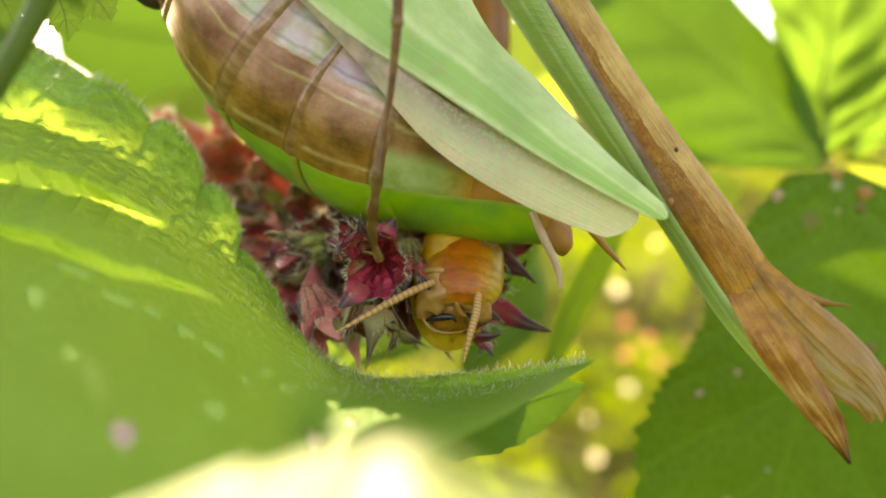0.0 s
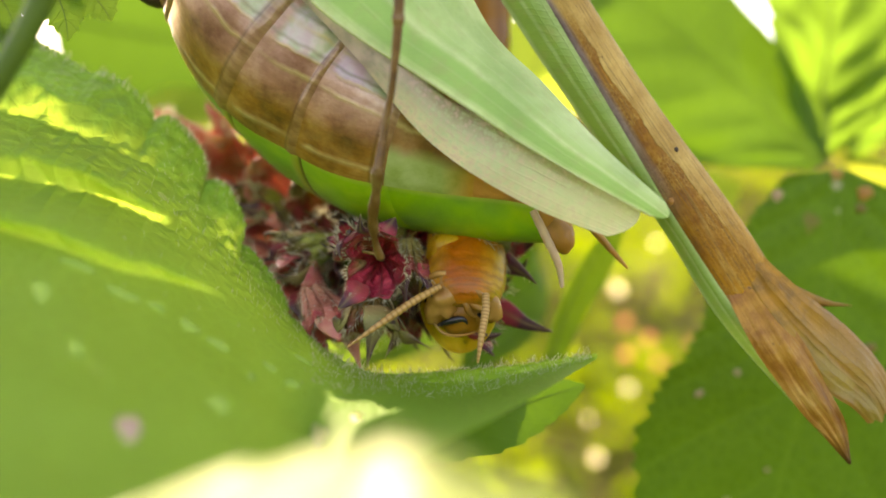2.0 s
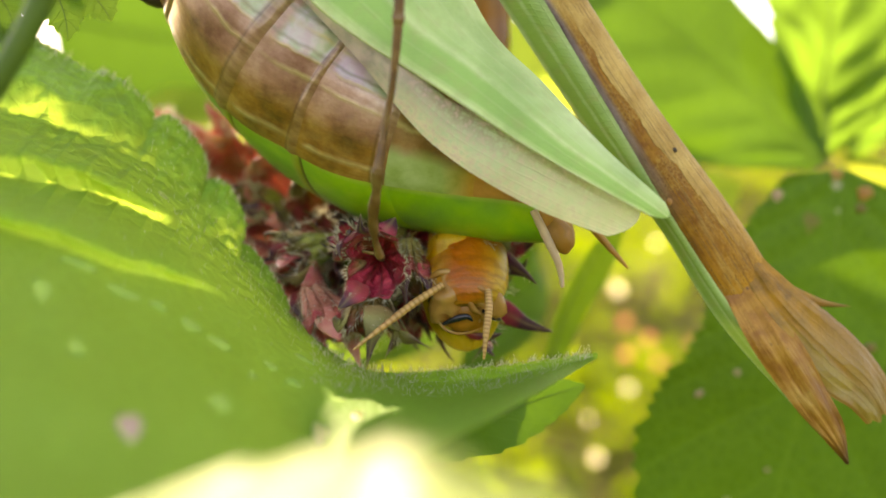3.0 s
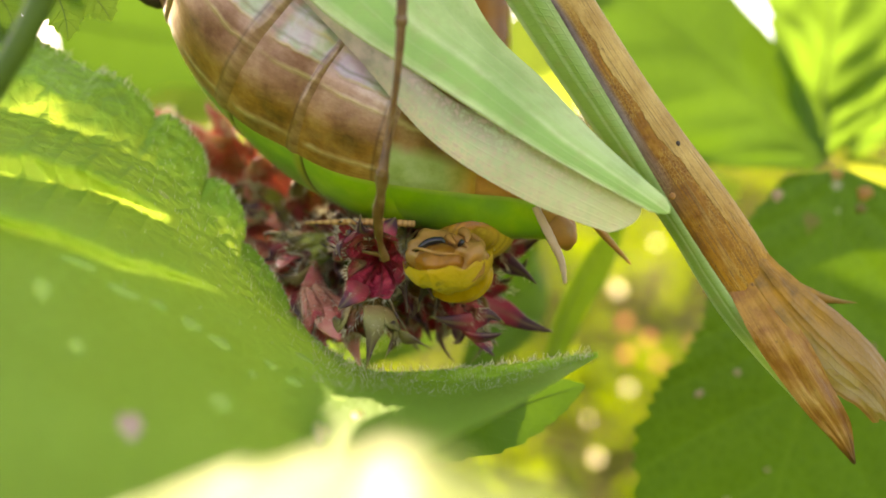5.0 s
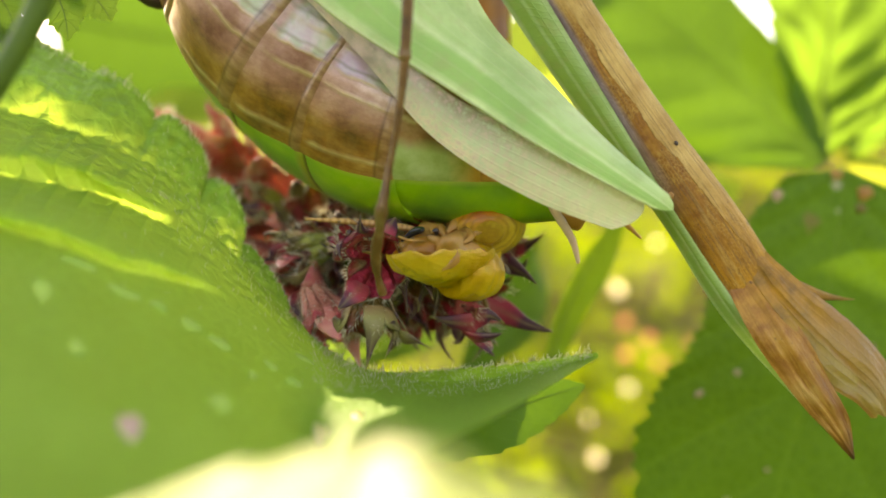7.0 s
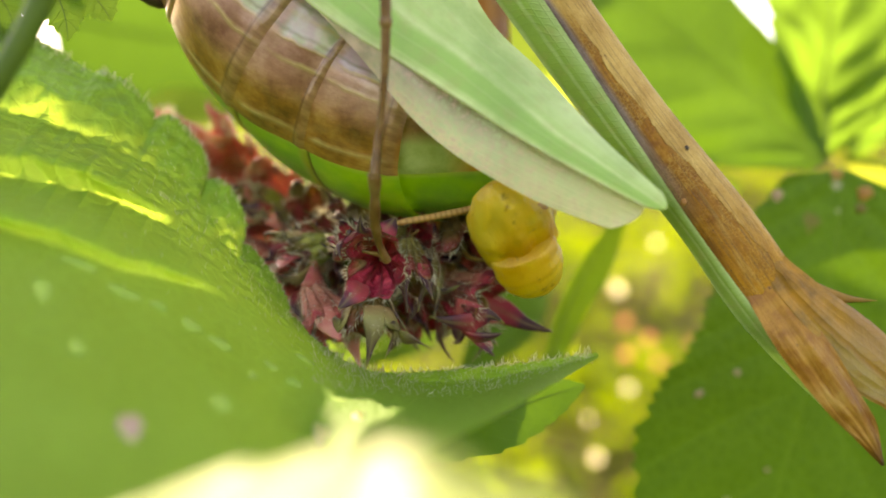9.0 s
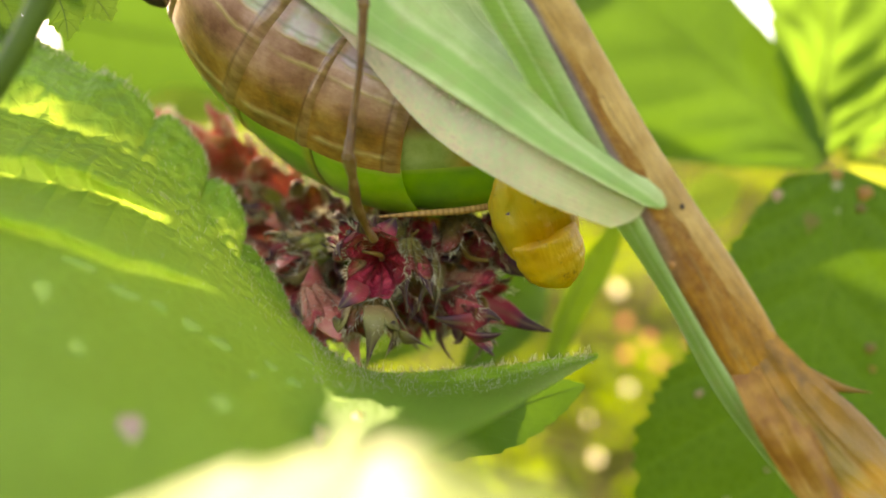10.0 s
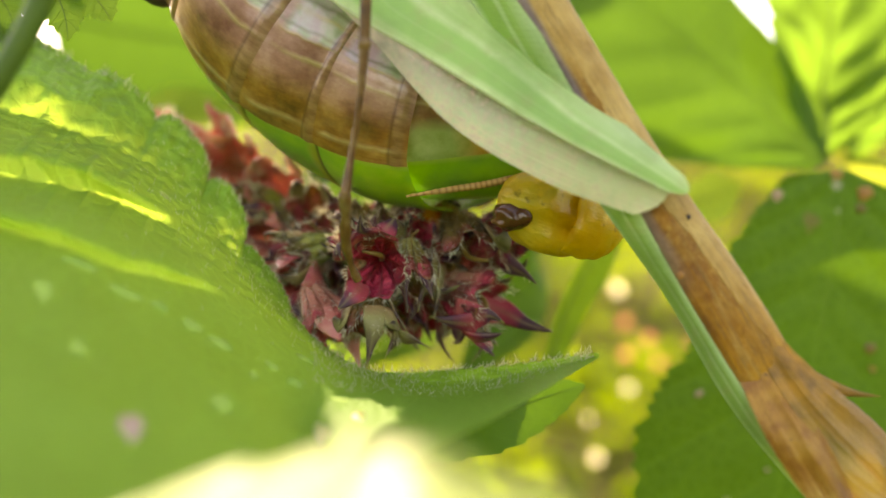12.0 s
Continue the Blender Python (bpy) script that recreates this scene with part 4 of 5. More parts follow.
# ---- female mantis ----
FEM = thing("mantis", (-15.81, 5, 19.19), "female mantis with a swollen brown abdomen, green belly and green wings", "insect", "mating mantises")
AX = [(-13.55, 6, 22.26), (-11.61, 6, 17.68), (-9.49, 6, 13.97), (-6.32, 6, 10.27), (-2.23, 5, 6.82), (2.27, 4, 3.64), (5.63, 3, 1.80), (7.66, 3, 0.54)]
AR = [5.8, 6.4, 6.9, 6.75, 5.9, 3.5, 1.7, 0.5]


def body_point(t, ang, swell=1.0):
    """On the abdomen: t along it, ang in degrees from the side facing outwards, up towards the back."""
    c = catmull(AX, t)
    d = (catmull(AX, min(1, t + 0.01)) - catmull(AX, max(0, t - 0.01))).normalized()
    f = Vector((0, -1, 0))
    f = (f - d * f.dot(d)).normalized()
    b = f.cross(d).normalized()
    if b.z < 0:
        b = -b
    r = level(AR, t) * swell
    return c + f * (r * math.cos(radians(ang))) + b * (r * math.sin(radians(ang)))


CUTS = [0.0, 0.17, 0.335, 0.475, 0.60, 0.72, 0.84, 0.97]
SEAM = [-82, -80, -72, -56, -44, -20, 12, 35]


REAR_AT = (-2.92, 5, 5.26)
REAR = []


def plates():
    for i in range(len(CUTS) - 1):
        a, b = CUTS[i], CUTS[i + 1]

        def back(u, v, a=a, b=b, i=i):
            t = a + (b + 0.016 - a) * u
            s = level(SEAM, t)
            sw = 1.0 + 0.022 * math.sin(math.pi * min(1, u * 1.02)) + 0.03 * max(0.0, 1 - abs(u - 0.92) / 0.085) ** 0.7 + 0.012 * (1 - u)
            sw += 0.006 * math.sin(v * 60)
            return body_point(t - 0.14 * v, s + (150 - s) * v, sw)

        def front(u, v, a=a, b=b):
            t = a + (b + 0.014 - a) * u
            s = level(SEAM, t)
            sw = 0.985 + 0.03 * math.sin(math.pi * u) + 0.02 * max(0.0, 1 - abs(u - 0.94) / 0.08)
            return body_point(t + 0.13 * v, s + 3 - (s + 3 + 170) * v, sw)

        rear = REAR_AT if i > 3 else None
        a_plate = part("back_plate", sheet(back, 26, 70), M_TERGITE if i < 4 else M_HIND if i < 5 else M_RUST, FEM, "", rear)
        b_plate = part("belly_plate", sheet(front, 22, 34), M_STERNITE if i < 3 else M_HIND_STERNITE if i < 6 else M_RUST, FEM, "", rear)
        if rear:
            REAR.extend((a_plate, b_plate))


plates()
part("thorax", tube([(-19.03, 4, 15.84), (-17.72, 5, 15.18), (-16.02, 6, 15.91)], [0.3, 0.45, 0.6], 8, 10), M_DARK, FEM)


def wing(name, top, low, material, bulge, parent, label, origin):
    def fn(u, v):
        w = u * (1 - 0.045 * (2 * v - 1) ** 2)
        a, b = catmull(low, w), catmull(top, w)
        p = a.lerp(b, v)
        return p + Vector((0.3, -1, 0.2)).normalized() * (bulge * math.sin(math.pi * v) * math.sin(math.pi * min(1, 0.25 + u * 0.75)))

    return part(name, sheet(fn, 60, 20), material, parent, label, origin), fn


WING_ROOT = (-9.60, -2, 17.71)
GREEN_WING, gw = wing("forewing", [(-0.80, 2, 20.09), (2.51, 1, 13.05), (5.76, 0.5, 9.52), (8.98, -1.4, 5.70), (12.63, -3, 2.08)], [(-11.01, -3, 18.38), (-6.95, -3.2, 13.21), (-0.75, -3, 9.05), (5.46, -3.2, 4.99), (12.07, -3, 1.34)], M_GREEN_WING, 0.9, FEM, "long green forewing", WING_ROOT)
PALE_WING, pw = wing("hindwing_edge", [(-8.29, -2.4, 16.98), (-4.18, -2.8, 12.20), (0.50, -2.6, 8.01), (6.1, -2.4, 5.6), (11.4, -2.5, 2.1)], [(-10.37, -1.5, 16.44), (-5.18, -1.9, 10.88), (-0.69, -2, 5.78), (4.60, -2.2, 2.39), (9.64, -2.6, 0.41)], M_PALE_WING, 0.5, FEM, "whitish lower wing with faint violet sheen", WING_ROOT)
part("wing_seam", tube([gw(q / 8, 0.0) for q in range(9)], [0.07, 0.09, 0.08, 0.05, 0.02], 30, 6), M_WING_EDGE, GREEN_WING)
REAR.append(part("cercus", tube([(5.07, 0, 2.14), (5.78, 0, 0.68), (6.53, 0, -0.94), (6.76, 0, -2.31)], [0.2, 0.24, 0.2, 0.1], 30, 8, beads=8, bead=0.12), M_PALE_HORN, FEM, "", REAR_AT))
REAR.append(part("cercus", tube([(8.68, 3, 1.39), (9.69, 3, 0.20), (10.98, 3, -1.25)], [0.22, 0.2, 0.06], 16, 8, beads=6, bead=0.12), M_RUST, FEM, "", REAR_AT))
REAR.append(part("ovipositor", blob((6.72, 2, 0.70), (0.85, 0.7, 1.15), (0, -30, 0), 16, 0.2), M_RUST, FEM, "", REAR_AT))

# the slender leg in front of the abdomen
LEG_TOP = (-2.41, -6, 11.97)
LEG = part("leg", tube([(-2.02, -7, 20.50), (-2.24, -6.5, 15.95), (-2.41, -6, 11.91), (-2.72, -5.6, 8.70), (-3.13, -5.2, 6.35), (-3.53, -5, 3.95)], [0.34, 0.32, 0.28, 0.19, 0.19, 0.30], 40, 10), M_LEG, FEM, "slender brown and greenish leg", LEG_TOP)
part("knee", blob((-2.41, -6, 11.97), (0.36, 0.36, 0.5)), M_LEG, LEG)
FOOT = part("tarsus", tube([(-3.53, -5, 4.10), (-3.68, -4, 2.94), (-3.92, -3, 1.59), (-3.85, -2, 0.35), (-3.56, -1.5, -0.67)], [0.34, 0.24, 0.28, 0.18, 0.24], 30, 8, beads=4, bead=0.25), M_LEG, LEG, "jointed tan foot", (-3.53, -5, 4.10))

# ---- male mantis ----
MALE = thing("mantis", (4.42, 12, 21.36), "male mantis with long withered brown wings and an amber abdomen", "insect", "mating mantises")
part("abdomen", tube([(2.80, 15, 22.93), (2.68, 15, 17.40), (2.60, 15, 12.67), (2.18, 14, 7.45), (1.73, 11, 4.17)], [2.1, 2.0, 2.0, 2.1, 2.1], 40, 20, beads=9, bead=0.05), M_CHESTNUT, MALE, "glossy chestnut abdomen")
WINGS = part("folded_wing", tube([(1.58, 4, 24.08), (4.43, 4, 19.62), (7.25, 4, 15.15), (11.54, 4, 8.28), (15.94, 4, 1.75), (18.07, 4, -1.58), (19.65, 4, -3.95), (21.02, 4, -6.08)], [1.35, 1.35, 1.35, 1.48, 1.8, 1.85, 1.7, 0.9], 100, 40, flat=[0.62, 0.62, 0.62, 0.62, 0.6, 0.45, 0.25, 0.06]), M_DRY_WING, MALE, "long withered tan and brown folded wing", (13.95, 4, 4.84))


def ribbon(a, b, bulge, nu=50, nv=10):
    def fn(u, v):
        p = catmull(a, u).lerp(catmull(b, u), v)
        return p + Vector((0, -bulge * math.sin(math.pi * v), 0))
    return sheet(fn, nu, nv)


def frayed(a, b, bulge, ribs, deep, ragged, seed):
    """A dry, ribbed piece of wing with a torn end."""
    def fn(u, v):
        far = 1 - ragged * (0.5 + noise.noise(Vector((v * 9, seed, 0.3)))) - 0.4 * ragged * abs(noise.noise(Vector((v * 31, seed, 0))))
        w = u * far
        edge = 0.02 * noise.noise(Vector((u * 22, seed, 5)))
        q = min(1.0, max(0.0, v + edge * (1 if v > 0.5 else -1)))
        p = catmull(a, w).lerp(catmull(b, w), q)
        return p + Vector((0, -bulge * math.sin(math.pi * v) - deep * abs(math.sin(ribs * math.pi * (v + 0.05 * noise.noise(Vector((u * 4, v * 3, seed)))))) * min(1, 3 * u) * (0.6 + noise.noise(Vector((v * 7, seed, u * 3)))) - 0.25 * noise.noise(Vector((u * 5, v * 4, seed))), 0))
    return sheet(fn, 60, 48)


part("green_margin", ribbon([(-1.88, 5, 23.71), (0.56, 5, 19.88), (3.52, 5, 15.35), (8.54, 4.8, 7.85), (13.30, 4.6, 1.42), (17.13, 4.4, -4.63), (22.60, 4.2, -10.71), (23.74, 4, -11.82)], [(0.55, 3.6, 23.27), (3.62, 3.6, 19.51), (6.17, 3.4, 15.03), (10.41, 3.3, 7.86), (14.16, 3.3, 1.57), (18.26, 3.4, -4.57), (22.79, 3.7, -10.57), (23.91, 4, -11.82)], 0.3), M_GREEN_MARGIN, WINGS, "green wing margin")
part("fan", frayed([(17.4, 4.2, -0.2), (19.4, 2.9, -4.3), (22.6, 2.7, -8.2), (24.54, 3, -9.52), (25.69, 3.4, -10.60)], [(18.46, 4.2, 0.55), (21.15, 3, -2.17), (24.36, 3.8, -4.59), (26.80, 4.4, -7.05), (28.59, 5, -10.24)], 0.35, 9, 0.045, 0.07, 2.0), M_FAN, WINGS, "frayed dry wing tip")
part("splinter", frayed([(16.4, 4.2, -0.75), (18.2, 2.7, -5.3), (20.9, 2.8, -9.16), (22.8, 3, -11.2), (24.47, 3.4, -12.98)], [(18.1, 4.2, -0.3), (21.2, 2.5, -5.1), (22.95, 2.4, -8.3), (24.13, 2.8, -10.61), (24.60, 3.4, -12.85)], 0.25, 2, 0.06, 0.02, 7.0), M_SPLINTER, WINGS, "torn brown wing point")
part("scar", blob((13.95, 2.75, 5.94), (0.13, 0.06, 0.16), (0, -25, 0), 10), M_DARK, WINGS)
part("scar", blob((13.57, 2.55, 2.83), (0.2, 0.08, 0.22), (0, 0, 0), 10), M_RUST, WINGS)
part("scar", blob((8.84, 3.75, 9.35), (0.1, 0.05, 0.4), (0, -28, 0), 10), M_DARK, WINGS)
part("barb", tube([(20.82, 4, -2.13), (22.63, 4.3, -3.07), (23.86, 4.5, -3.35), (25.14, 4.8, -3.47)], [0.2, 0.3, 0.16, 0.02], 16, 6, flat=0.3), M_FAN, WINGS)

# end of the male's abdomen: rings, and the movable tip
END_AT = (1.32, 5, 0.03)
END = part("abdomen_end", tube([(1.54, 9, 4.07), (1.43, 7, 2.18), (1.32, 5, 0.03), (1.28, 3.3, -2.0), (1.26, 2.6, -3.0), (1.25, 2.4, -3.5)], [2.1, 2.3, 2.42, 2.4, 1.9, 0.9], 170, 40, beads=22, bead=0.009, flat=0.8), ring_material(), MALE, "ringed amber end of the abdomen", END_AT)
TIP_AT = (0.71, 3, -2.17)
cx, cy, cz = TIP_AT


def cup(u, v):
    """The boat-shaped last plate: rounded below, open towards the front."""
    w = math.pi * (1.04 * v - 0.02)
    wide = 2.6 * (1 - 0.36 * u ** 2) * math.sqrt(max(0.0, 1 - max(0.0, (u - 0.62) / 0.38) ** 2.4)) * math.sqrt(max(0.45, 1 - max(0.0, 1 - u / 0.3) ** 2.0)) * (0.72 + 0.28 * min(1.0, u / 0.55))
    rag = 0.35 * noise.noise(Vector((u * 9, v * 2, 4))) * max(0.0, 1 - 6 * min(v, 1 - v))
    return Vector((cx - wide * math.cos(w), cy + 0.2 - rag + (2.1 - 0.5 * u) * max(0.12, wide / 2.65) * math.sin(w) * (1 + 0.05 * math.sin(9 * math.pi * v) + 0.22 * noise.noise(Vector((u * 5, v * 4, 2))) + 0.08 * noise.noise(Vector((u * 14, v * 11, 7)))), cz + 1.9 - 6.7 * u))


TIP = part("abdomen_tip", sheet(cup, 50, 60), M_YELLOW, MALE, "yellow boat-shaped tip of the abdomen", TIP_AT)
part("lobe", blob((cx - 0.8, cy - 0.1, cz - 1.5), (1.15, 1.2, 1.5), (10, 12, 0), 24, 0.5), M_LOBE, TIP, "pale glossy lobe")
part("lobe", blob((cx + 1.0, cy + 0.1, cz - 1.4), (1.1, 1.1, 1.6), (0, -15, 0), 24, 0.6), M_LOBE, TIP)
part("lobe", tube([(cx, cy + 1.0, cz - 0.6), (cx, cy + 1.2, cz + 0.8), (cx + 0.1, cy + 1.4, cz + 1.9), (cx + 0.15, cy + 1.5, cz + 2.8)], [1.8, 1.85, 1.4, 0.25], 26, 26, beads=5, bead=0.05, flat=0.8), M_YELLOW, TIP)
part("lobe", blob((cx, cy + 0.1, cz - 2.5), (1.5, 0.8, 1.2), (0, 0, 0), 20, 0.2), M_CHESTNUT, TIP)
part("hook", tube([(cx - 1.3, cy - 0.5, cz - 3.1), (cx - 0.6, cy - 0.9, cz - 2.85), (cx + 0.1, cy - 1.0, cz - 2.75), (cx + 0.4, cy - 0.9, cz - 3.05)], [0.08, 0.2, 0.17, 0.04], 16, 8), M_HOOK, TIP, "black hook")
for q0, q1, q2, q3, fr in (((-1.9, -0.2, -0.6), (-1.2, -0.9, -0.2), (-0.2, -0.8, -0.35), (0.3, -0.6, -0.8), 0.2), ((0.2, -0.7, -0.5), (1.0, -0.9, -0.4), (1.8, -0.5, -0.8), (1.9, -0.2, -1.6), 0.2), ((0.1, -0.8, -0.9), (0.35, -1.0, -1.6), (0.9, -0.9, -2.1), (1.5, -0.5, -2.3), 0.2), ((-1.7, -0.4, -2.6), (-1.0, -0.7, -3.5), (0.1, -0.5, -3.7), (1.2, -0.4, -3.4), 0.08), ((0.5, -0.8, -0.7), (0.8, -1.2, -1.1), (1.2, -1.1, -1.5), (1.3, -0.8, -2.0), 0.24), ((-0.1, -0.9, -1.3), (0.3, -1.1, -1.9), (0.5, -1.0, -2.4), (0.9, -0.8, -2.7), 0.17)):
    pts = [Vector(TIP_AT) + Vector(q) for q in (q0, q1, q2, q3)]
    part("fold", tube(pts, [fr * 0.6, fr, fr, fr * 0.3], 18, 8), M_LOBE, TIP)
part("claw", tube([(cx + 1.0, cy - 0.7, cz - 2.5), (cx + 1.25, cy - 0.9, cz - 2.7), (cx + 1.3, cy - 0.9, cz - 3.0)], [0.1, 0.16, 0.03], 8, 6), M_HOOK, TIP, "small black claw")
INNER = part("inner_plate", blob((cx - 1.95, cy - 0.45, cz - 1.6), (0.75, 0.8, 1.15), (0, 15, 0), 24, 0.4), M_UMBER, TIP, "glossy chestnut inner plate", (cx - 1.95, cy - 0.45, cz - 1.6))
for ob in (TIP, *TIP.children):
    ob.data.transform(Matrix.Diagonal((1.06, 1.15, 1.06, 1)))
CERC_L = part("cercus", tube([(-0.53, 1.5, -2.29), (-2.11, 1, -3.10), (-3.89, 0.5, -4.22), (-5.98, 0, -5.56)], [0.19, 0.21, 0.18, 0.06], 100, 10, beads=19, bead=0.14), M_CERCUS, TIP, "beaded tan cercus", (-0.53, 1.5, -2.29))
CERC_R = part("cercus", tube([(2.11, 1, -2.77), (2.03, 0.6, -3.90), (1.76, 0.2, -5.18), (1.49, 0, -6.73)], [0.19, 0.21, 0.18, 0.06], 100, 10, beads=19, bead=0.14), M_CERCUS, TIP, "beaded tan cercus", (2.11, 1, -2.77))


# ---- flower head ----
def tooth_material(name, split=0.36, light=1.0, far=0.42):
    k = Nodes(name)
    u, v = k.uv()
    uu = k.math("ADD", u, k.math("MULTIPLY", k.math("SUBTRACT", k.noise(500.0, 4), 0.5), 0.35))
    rnd = k.add("ObjectInfo").outputs["Random"]
    red = k.ramp(uu, [(0.0, (0.52, 0.09, 0.09)), (far - 0.2, (0.40, 0.03, 0.055)), (far, (0.055, 0.008, 0.03)), (0.88, (0.03, 0.012, 0.018)), (1.0, (0.40, 0.36, 0.10))])
    green = k.ramp(uu, [(0.0, (0.48, 0.30, 0.15)), (0.3, (0.27, 0.26, 0.08)), (0.55, (0.12, 0.10, 0.04)), (0.75, (0.045, 0.022, 0.035)), (1.0, (0.36, 0.38, 0.10))])
    col = k.mix(k.math("GREATER_THAN", rnd, split), red, green)
    keel = k.near(k.math("FRACT", k.math("MULTIPLY", v, 2.0)), 0.5, 0.13)
    col = k.mix(k.math("MULTIPLY", keel, k.ramp(u, [(0.2, 0.15), (0.6, 0.4)])), col, (0.32, 0.28, 0.10))
    edge = k.near(k.math("FRACT", k.math("MULTIPLY", v, 2.0)), 0.0, 0.10)
    col = k.mix(k.math("MULTIPLY", edge, 0.6), col, (0.40, 0.30, 0.15))
    col = k.mix(k.math("MULTIPLY", k.noise(1700.0, 4), 0.35), col, (0.10, 0.03, 0.03))
    if light > 1:
        rosy = k.ramp(k.noise(280.0, 4), [(0.35, (0.66, 0.11, 0.13)), (0.55, (0.80, 0.36, 0.28)), (0.64, (0.50, 0.52, 0.20))])
        col = k.mix(0.7, col, rosy)
    nrm = k.bump(k.noise(1500.0, 4), 0.0001, 0.9)
    s = k.add("BsdfPrincipled", Base_Color=col, Roughness=0.55, Normal=nrm)
    return k.finish(s.outputs[0])


def calyx_material(name, tube_cols, throat, light, thin=0.2):
    """A hairy calyx: ribbed and blotched outside, deep red towards the mouth and within."""
    k = Nodes(name)
    u, v = k.uv()
    n1 = k.noise(420.0, 5)
    rnd = k.add("ObjectInfo").outputs["Random"]
    tone = k.math("ADD", n1, k.math("MULTIPLY", k.math("SUBTRACT", rnd, 0.5), 0.22))
    skin = k.ramp(tone, [(0.30, tube_cols[0]), (0.46, tube_cols[1]), (0.60, tube_cols[2]), (0.72, tube_cols[3])])
    inner = k.ramp(k.noise(900.0, 4), [(0.3, tuple(c * 0.35 for c in throat)), (0.5, throat), (0.7, tuple(min(1, c * 1.5 + 0.06) for c in throat))])
    uu = k.math("ADD", u, k.math("MULTIPLY", k.math("SUBTRACT", n1, 0.5), 0.5))
    col = k.mix(k.ramp(uu, [(0.55, 0.0), (0.78, 1.0)]), skin, inner)
    rib = k.near(k.math("FRACT", k.math("MULTIPLY", v, 10.0)), 0.5, 0.2)
    col = k.mix(k.math("MULTIPLY", rib, 0.5), col, tuple(c * 0.45 for c in tube_cols[1]))
    rim = k.math("MULTIPLY", k.near(u, 0.79, 0.03), 0.55)
    col = k.mix(rim, col, (0.46, 0.34, 0.17))
    grain = k.add("TexVoronoi", {"feature": "F1"}, Vector=k.coords(), Scale=3000.0).outputs["Distance"]
    nrm = k.bump(k.math("ADD", rib, k.math("ADD", grain, n1)), 0.0002, 0.9)
    s = k.add("BsdfPrincipled", Base_Color=col, Roughness=0.6, Normal=nrm)
    t = k.add("BsdfTranslucent", Color=light, Normal=nrm)
    m = k.add("MixShader")
    k.put(m, "0", thin)
    k.put(m, "1", s.outputs[0])
    k.put(m, "2", t.outputs[0])
    return k.finish(m.outputs[0])


M_TEETH = tooth_material("calyx_tooth")
M_ROSY_TEETH = tooth_material("rosy_tooth", 0.5, 2.0)
M_RED_TEETH = tooth_material("red_tooth", 2.0, 1.0, 0.6)
M_BELL = calyx_material("red_calyx", [(0.10, 0.04, 0.03), (0.34, 0.12, 0.08), (0.46, 0.30, 0.16), (0.40, 0.38, 0.15)], (0.46, 0.022, 0.06), (0.7, 0.16, 0.10))
M_OLIVE_BELL = calyx_material("olive_calyx", [(0.08, 0.045, 0.02), (0.26, 0.17, 0.05), (0.36, 0.32, 0.10), (0.50, 0.22, 0.11)], (0.34, 0.03, 0.045), (0.5, 0.4, 0.08))
M_GREEN_BELL = calyx_material("green_calyx", [(0.10, 0.09, 0.025), (0.26, 0.30, 0.06), (0.40, 0.44, 0.12), (0.46, 0.26, 0.13)], (0.14, 0.02, 0.05), (0.5, 0.55, 0.1))
M_SALMON = calyx_material("rosy_calyx", [(0.46, 0.13, 0.09), (0.72, 0.26, 0.19), (0.80, 0.48, 0.34), (0.60, 0.56, 0.24)], (0.62, 0.07, 0.09), (0.80, 0.46, 0.32), 0.25)


